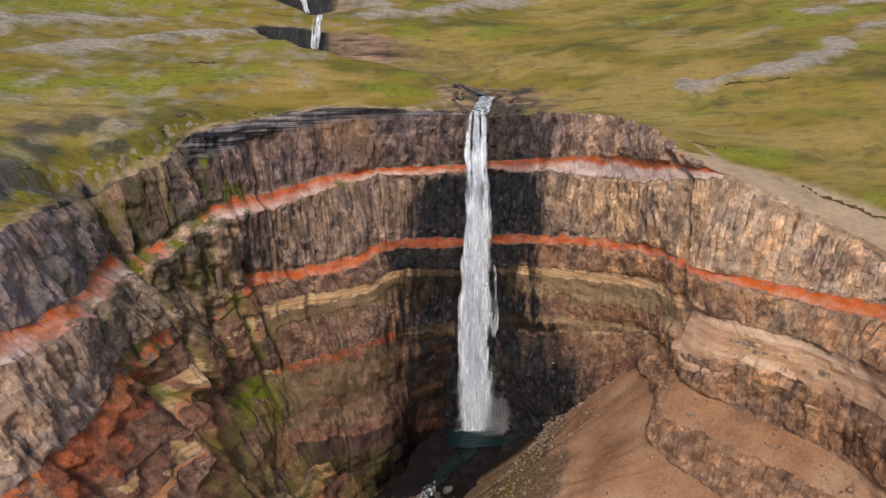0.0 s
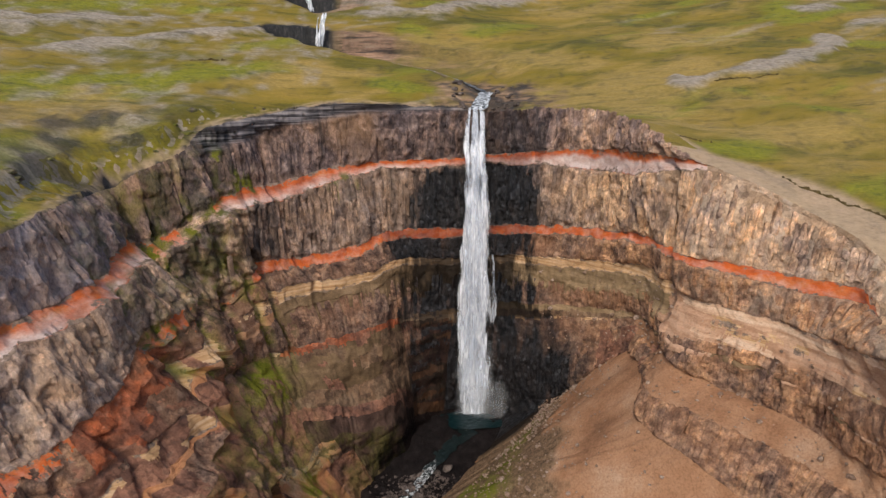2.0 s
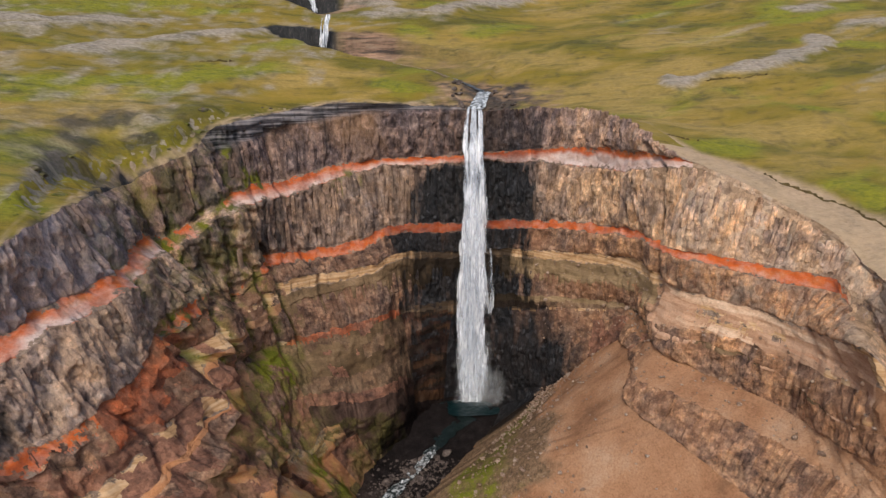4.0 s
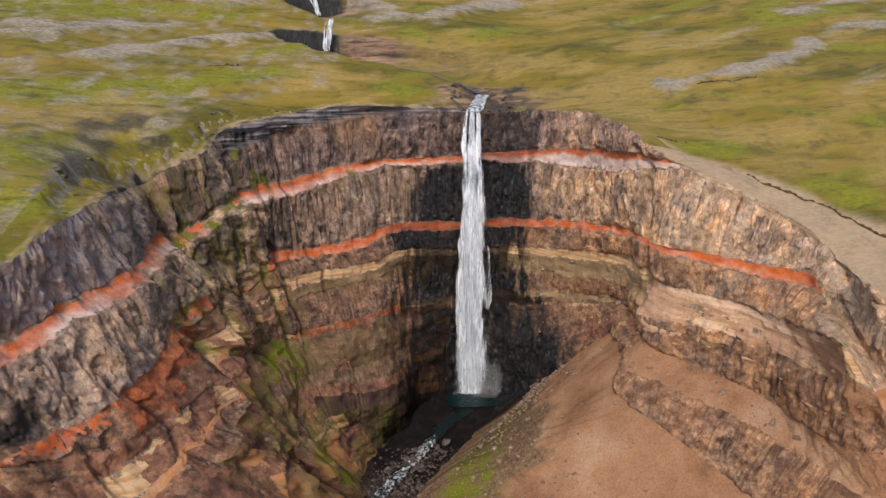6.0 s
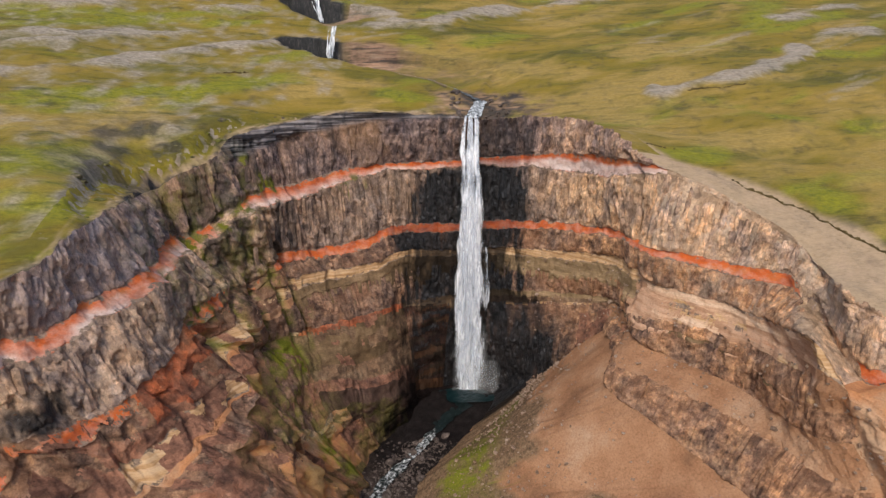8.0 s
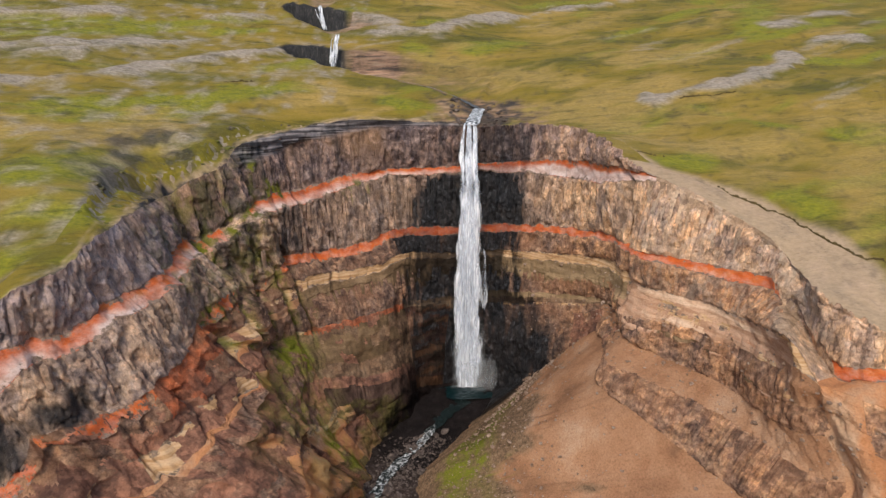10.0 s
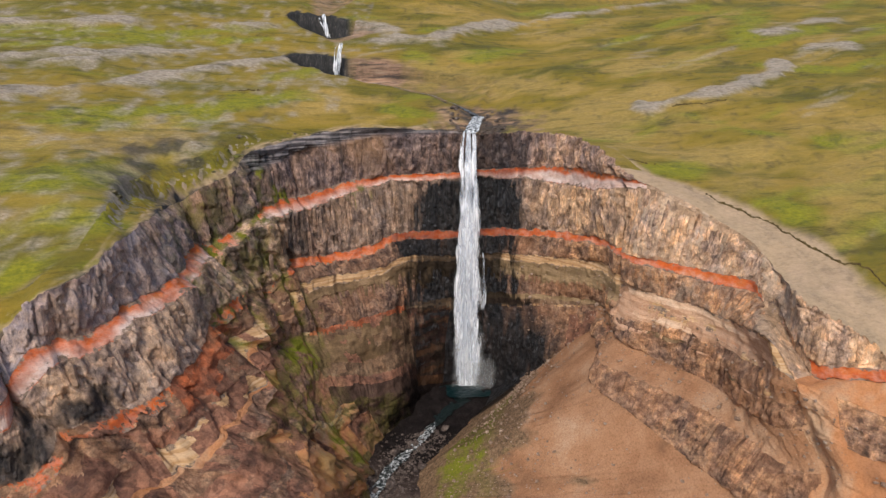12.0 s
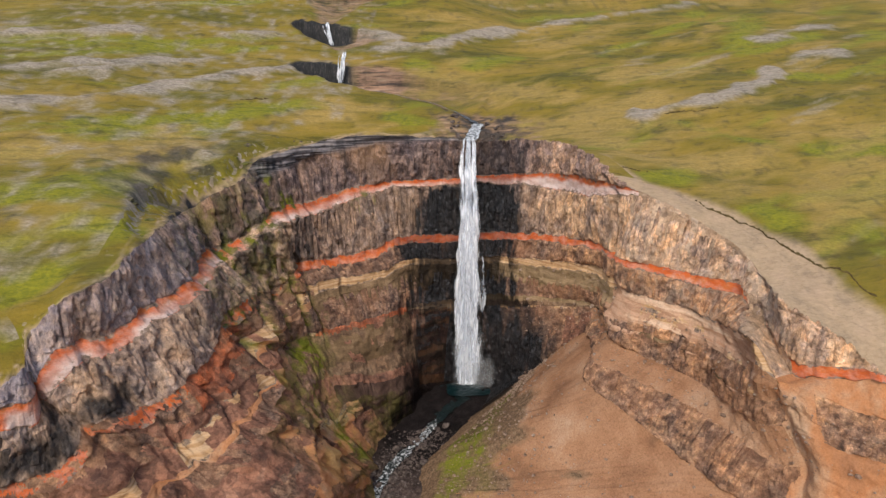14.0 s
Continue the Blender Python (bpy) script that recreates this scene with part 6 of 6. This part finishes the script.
def columns(band, parent, material, count, more, width, tall, rng):
    """count columns as pieces of their own on the stretch of wall that is seen best, and more of them joined into one part."""
    rows = np.where(BAND == band)[0]
    lo, hi = rows[0], rows[-1] + 1
    shapes = [prism("rock_column", sides, rng) for sides in (5, 6, 6, 5, 6, 5, 6) * 3]
    for n, me in enumerate(shapes):
        me.materials.append(material)
        tint = me.attributes.new("warm", "FLOAT", "POINT")
        tint.data.foreach_set("value", np.full(len(me.vertices), (0.2, 1.0, 0.4)[n // 7], np.float32))
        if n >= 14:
            me.attributes.new("lit_grey", "FLOAT", "POINT").data.foreach_set("value", np.full(len(me.vertices), 0.8, np.float32))
    joined_v, joined_f, base_n, joined_wet_shade, joined_warm, joined_lit_grey = [], [], 0, [], [], []
    made, tries = 0, 0
    while made < count + more and tries < 9 * (count + more):
        tries += 1
        k = rng.randrange(N_U)
        if not 0.9 < us[k] < 20.6:
            continue
        v = rng.uniform(0.35, 1.0)
        row = lo + int(v * (hi - lo - 1))
        if (wet_shade[row, k] > 0.35 and made < count) or 16.1 < us[k] < 17.0 or flows[row, k] > 0.2 or LOOSE[row, k] > 0.4 or alt[row, k] in (1, 2, 3, 4, 7, 8, 9) or BEDS[row, k] > 0.3 or gully[row, k] > 1.0:
            continue
        if (ROUGH[row, k] > 0.4 or 4.5 < us[k] < 6.2) and rng.random() < 0.9:
            continue
        foot = P[row, k]
        v_top = max(0, v - rng.uniform(*tall))
        if band == 0 and 6.0 < us[k] < 10.0:
            v_top = max(v_top, 0.45)
            if v < 0.6:
                continue
        head = P[lo + int(v_top * (hi - lo - 1)), k]
        axis = head - foot
        axis[:2] -= t_at[k] * (axis[:2] @ t_at[k]) * 0.85
        length = np.linalg.norm(axis)
        if length < 1.5 or (band < 2 and us[k] > 13.3):
            continue
        axis = axis / length
        w = rng.uniform(*width) * 0.5
        side = Vector((-out[k, 1], out[k, 0], 0)).normalized()
        up = Vector(axis)
        front = side.cross(up).normalized()
        m = Matrix((side, front, up)).transposed().to_4x4() @ Matrix.Diagonal((w, w, length, 1))
        m.translation = Vector(foot) - Vector((out[k, 0], out[k, 1], 0)) * (w * 0.6) - up * 0.3
        me = shapes[rng.randrange(7) + (14 if LIT_GREY[row, k] > 0.4 else 7 if WARM[row, k] > 0.6 else 0)]
        if made < count:
            ob = new("rock_column", me)
            ob.parent = parent
            ob.matrix_basis = m
        else:
            co = np.empty(len(me.vertices) * 3, np.float32)
            me.vertices.foreach_get("co", co)
            M = np.array(m)
            joined_v.append(co.reshape(-1, 3) @ M[:3, :3].T + M[:3, 3])
            joined_wet_shade += [wet_shade[row, k]] * len(me.vertices)
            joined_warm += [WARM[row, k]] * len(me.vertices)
            joined_lit_grey += [LIT_GREY[row, k]] * len(me.vertices)
            for p in me.polygons:
                joined_f.append([base_n + i for i in p.vertices])
            base_n += len(me.vertices)
        made += 1
    if joined_v:
        me = bpy.data.meshes.new("rock_columns")
        me.from_pydata(np.vstack(joined_v).tolist(), [], joined_f)
        me.materials.append(material)
        for key, values in (("wet_shade", joined_wet_shade), ("warm", joined_warm), ("lit_grey", joined_lit_grey)):
            me.attributes.new(key, "FLOAT", "POINT").data.foreach_set("value", np.array(values, np.float32))
        ob = tagged(new("rock_columns", me), "weathered basalt columns", kind="stuff")
        ob.parent = parent


rng = random.Random(7)
by_name = {o.name: o for o in cliff.children}
columns(0, by_name["upper_basalt_layer"], BASALT_UP, 230, 260, (1.5, 3.0), (0.25, 0.7), rng)
columns(2, by_name["middle_basalt_layer"], BASALT_MID, 230, 380, (1.5, 3.0), (0.2, 0.55), rng)
columns(4, by_name["thin_basalt_layer"], BASALT_LOW, 120, 160, (1.2, 2.2), (0.3, 0.7), rng)
columns(7, by_name["lower_basalt_layer"], BASALT_LOW, 200, 300, (1.2, 2.4), (0.3, 0.7), rng)
columns(9, by_name["lowest_basalt_layer"], BASALT_LOW, 220, 600, (1.2, 2.5), (0.35, 0.85), rng)


# ---- boulders and stones ----
def stone_mesh(name, rng, lumps=2):
    bm = bmesh.new()
    bmesh.ops.create_icosphere(bm, subdivisions=lumps, radius=1.0)
    o = Vector((rng.uniform(0, 50), rng.uniform(0, 50), rng.uniform(0, 50)))
    sx, sy, sz = rng.uniform(0.8, 1.25), rng.uniform(0.7, 1.0), rng.uniform(0.5, 0.75)
    cuts = [Vector((rng.uniform(-1, 1), rng.uniform(-1, 1), rng.uniform(-0.4, 1))).normalized() for _ in range(5)]
    for v in bm.verts:
        p = v.co * (1 + 0.25 * noise.noise(v.co * 1.4 + o))
        for c in cuts:
            over = p.dot(c) - 0.72
            if over > 0:
                p = p - c * over
        v.co = Vector((p.x * sx, p.y * sy, p.z * sz))
    me = bpy.data.meshes.new(name)
    bm.to_mesh(me)
    bm.free()
    return me


STONE = soil("dark_stone", [(0.3, (0.035, 0.029, 0.027)), (0.5, (0.10, 0.078, 0.068)), (0.7, (0.22, 0.18, 0.155))], (0.5, 0.5, 0.5), 0.7, 0.6)
PALE = soil("brown_stone", [(0.3, (0.16, 0.10, 0.07)), (0.5, (0.29, 0.20, 0.145)), (0.7, (0.42, 0.33, 0.26))], (0.4, 0.4, 0.4), 0.7, 0.6)
stones = [stone_mesh("boulder", rng) for _ in range(6)]
for n, me in enumerate(stones):
    me.materials.append(STONE)


def floor_at(x, y):
    i, j = int(round((y + 195) / 1.0)), int(round((x + 75) / 1.0))
    return float(FZ[min(max(i, 0), FZ.shape[0] - 1), min(max(j, 0), FZ.shape[1] - 1)])


stream_x = lambda y: float(np.interp(y, [112, 137, 151, 161, 172, 182, 190, 196], [-31, -26, -22, -16, -9, -3, 3, 8]))
for n in range(150):
    y = rng.uniform(118, 179)
    off = rng.choice((-1, 1)) * abs(rng.gauss(0, 1)) * 5 + rng.choice((-1.5, 1.5))
    x = stream_x(y) + off
    r = min(2.6, 0.45 + rng.expovariate(1.5))
    b = tagged(new("boulder", stones[n % 6]), "angular dark basalt boulder lying beside the stream", "boulder", "boulders along the stream")
    b.matrix_basis = pose(x, y, floor_at(x, y) + r * 0.15, rng.uniform(-20, 20), rng.uniform(-20, 20), rng.uniform(0, 360)) @ Matrix.Diagonal((r, r, r, 1))

for n in range(46):
    x, y = rng.choice((rng.uniform(18, 30), rng.uniform(18.5, 24), rng.uniform(4, 9))), rng.uniform(222, 244)
    r = rng.uniform(0.4, 1.5)
    z = float(carve(np.array([x]), np.array([y]), from_rim(np.array([x]), np.array([y])))[0][0])
    b = tagged(new("boulder", stones[n % 4]), "dark wet boulder on the bank above the lip", "boulder", "boulders above the lip")
    b.matrix_basis = pose(x, y, z + r * 0.2, rng.uniform(-20, 20), rng.uniform(-20, 20), rng.uniform(0, 360)) @ Matrix.Diagonal((r, r, r, 1))

# loose stones on the scree: too many to count
t_rows, t_cols = np.where(((BAND == 10) | (BAND == 8) | (BAND == 6))[:, None] & (UU > 10.9) & (UU < 20.5))
small = [stone_mesh("stone", rng, 1) for _ in range(5)]
tv, tf, tn = [], [], 0
for n in range(7500):
    k = rng.randrange(len(t_rows))
    row, col = t_rows[k], t_cols[k]
    if rng.random() > (V[row] ** 1.5 + 0.12 if BAND[row] == 10 else 0.35):
        continue
    r = min(1.3, 0.16 + rng.expovariate(5.0))
    me = small[n % 5]
    co = np.empty(len(me.vertices) * 3, np.float32)
    me.vertices.foreach_get("co", co)
    m = np.array(pose(*(P[row, col] + np.array([rng.uniform(-1, 1), rng.uniform(-1, 1), 0.1])), rng.uniform(-30, 30), rng.uniform(-30, 30), rng.uniform(0, 360)))
    tv.append((co.reshape(-1, 3) * r) @ m[:3, :3].T + m[:3, 3])
    tf += [[tn + i for i in p.vertices] for p in me.polygons]
    tn += len(me.vertices)
me = bpy.data.meshes.new("loose_stones")
me.from_pydata(np.vstack(tv).tolist(), [], tf)
me.materials.append(PALE)
tagged(new("loose_stones", me), "loose brown stones scattered over the scree", "stones", kind="stuff")
tv, tf, tn = [], [], 0
for n in range(2600):
    y = rng.uniform(112, 176)
    x = stream_x(y) + rng.gauss(2, 7)
    r = min(0.9, 0.16 + rng.expovariate(4.5))
    me = small[n % 5]
    co = np.empty(len(me.vertices) * 3, np.float32)
    me.vertices.foreach_get("co", co)
    m = np.array(pose(x, y, floor_at(x, y) + 0.1 * r, rng.uniform(-30, 30), rng.uniform(-30, 30), rng.uniform(0, 360)))
    tv.append((co.reshape(-1, 3) * r) @ m[:3, :3].T + m[:3, 3])
    tf += [[tn + i for i in p.vertices] for p in me.polygons]
    tn += len(me.vertices)
me = bpy.data.meshes.new("stream_stones")
me.from_pydata(np.vstack(tv).tolist(), [], tf)
me.materials.append(STONE)
tagged(new("stream_stones", me), "dark stones and cobbles heaped along the stream", "stones", kind="stuff")

# broken rock along the west scarp
ov, of, on = [], [], 0
scarp_pts = np.array(SCARP, float)
scarp_s = np.r_[0, np.cumsum(np.linalg.norm(np.diff(scarp_pts, axis=0), axis=1))]
for n in range(34):
    q = rng.uniform(8, scarp_s[-1] - 4)
    x = float(np.interp(q, scarp_s, scarp_pts[:, 0])) + rng.gauss(1.0, 2.6)
    y = float(np.interp(q, scarp_s, scarp_pts[:, 1])) + rng.gauss(-1.0, 2.6)
    if inside(np.array([x]), np.array([y]), poly)[0]:
        continue
    r = min(2.4, 0.7 + rng.expovariate(1.8))
    z = float(from_rim(np.array([x]), np.array([y]))[0])
    me = small[n % 5]
    co = np.empty(len(me.vertices) * 3, np.float32)
    me.vertices.foreach_get("co", co)
    m = np.array(pose(x, y, z - 0.25 * r, rng.uniform(-10, 10), rng.uniform(-10, 10), rng.uniform(20, 70)))
    ov.append((co.reshape(-1, 3) * (r * 1.25, r, r * 0.85)) @ m[:3, :3].T + m[:3, 3])
    of += [[on + i for i in p.vertices] for p in me.polygons]
    on += len(me.vertices)
me = bpy.data.meshes.new("outcrop_rocks")
me.from_pydata(np.vstack(ov).tolist(), [], of)
me.materials.append(STONE)
me.attributes.new("moss", "FLOAT", "POINT").data.foreach_set("value", np.full(len(me.vertices), 0.9, np.float32))
tagged(new("outcrop_rocks", me), "broken grey rock along a low scarp in the heath", "rocks", kind="stuff")

# undercut turf on the bare east slope
TURF = soil("turf_soil", [(0.3, (0.05, 0.036, 0.016)), (0.7, (0.13, 0.095, 0.04))], (0.6, 0.6, 0.6), 0.6, 0.6)


def turf_lip(line, wander, high, seed):
    line = np.array(line, float)
    along = np.r_[0, np.cumsum(np.linalg.norm(np.diff(line, axis=0), axis=1))]
    q = np.linspace(0, along[-1], max(30, int(along[-1] * 2)))
    lx, ly = np.interp(q, along, line[:, 0]), np.interp(q, along, line[:, 1])
    lx, ly = lx + wander * fbm(q / 7, 0, 0, 4, seed), ly + wander * fbm(q / 7, 3, 0, 4, seed + 1)
    gate = (0.25 + 0.75 * np.clip(vnoise(q / 5, 0, 0, seed + 2) + 0.5, 0, 1)) * np.clip(np.minimum(q, q[-1] - q) / 3, 0, 1)
    lz = np.interp(ly, gy, np.arange(len(gy)))
    lz = np.array([gz[int(round(j)), int(round(i))] for i, j in zip(np.interp(lx, gx, np.arange(len(gx))), lz)])
    lip_rows = [np.stack([lx - 0.5, ly - 0.3, lz - 0.5], 1), np.stack([lx - 0.3, ly - 0.2, lz + 0.22 * high * gate], 1), np.stack([lx - 0.1, ly - 0.06, lz + 0.3 * high * gate], 1), np.stack([lx + 0.35, ly + 0.2, lz - 0.3], 1)]
    layer("turf_lip", grid_mesh("turf_lip", np.array(lip_rows)), TURF, ground, "dark undercut turf lip")


turf_lip([(96, 158), (101, 153), (113, 142), (121, 129), (128, 118), (135, 107)], 1.6, 1.4, 131)
turf_lip([(-102, 232), (-88, 239)], 1.0, 2.6, 134)
turf_lip([(72, 175), (87, 174)], 0.8, 1.6, 137)
# this lip stands in for a low line of dark rocks
turf_lip([(113, 246), (148, 252)], 1.8, 2.4, 161)
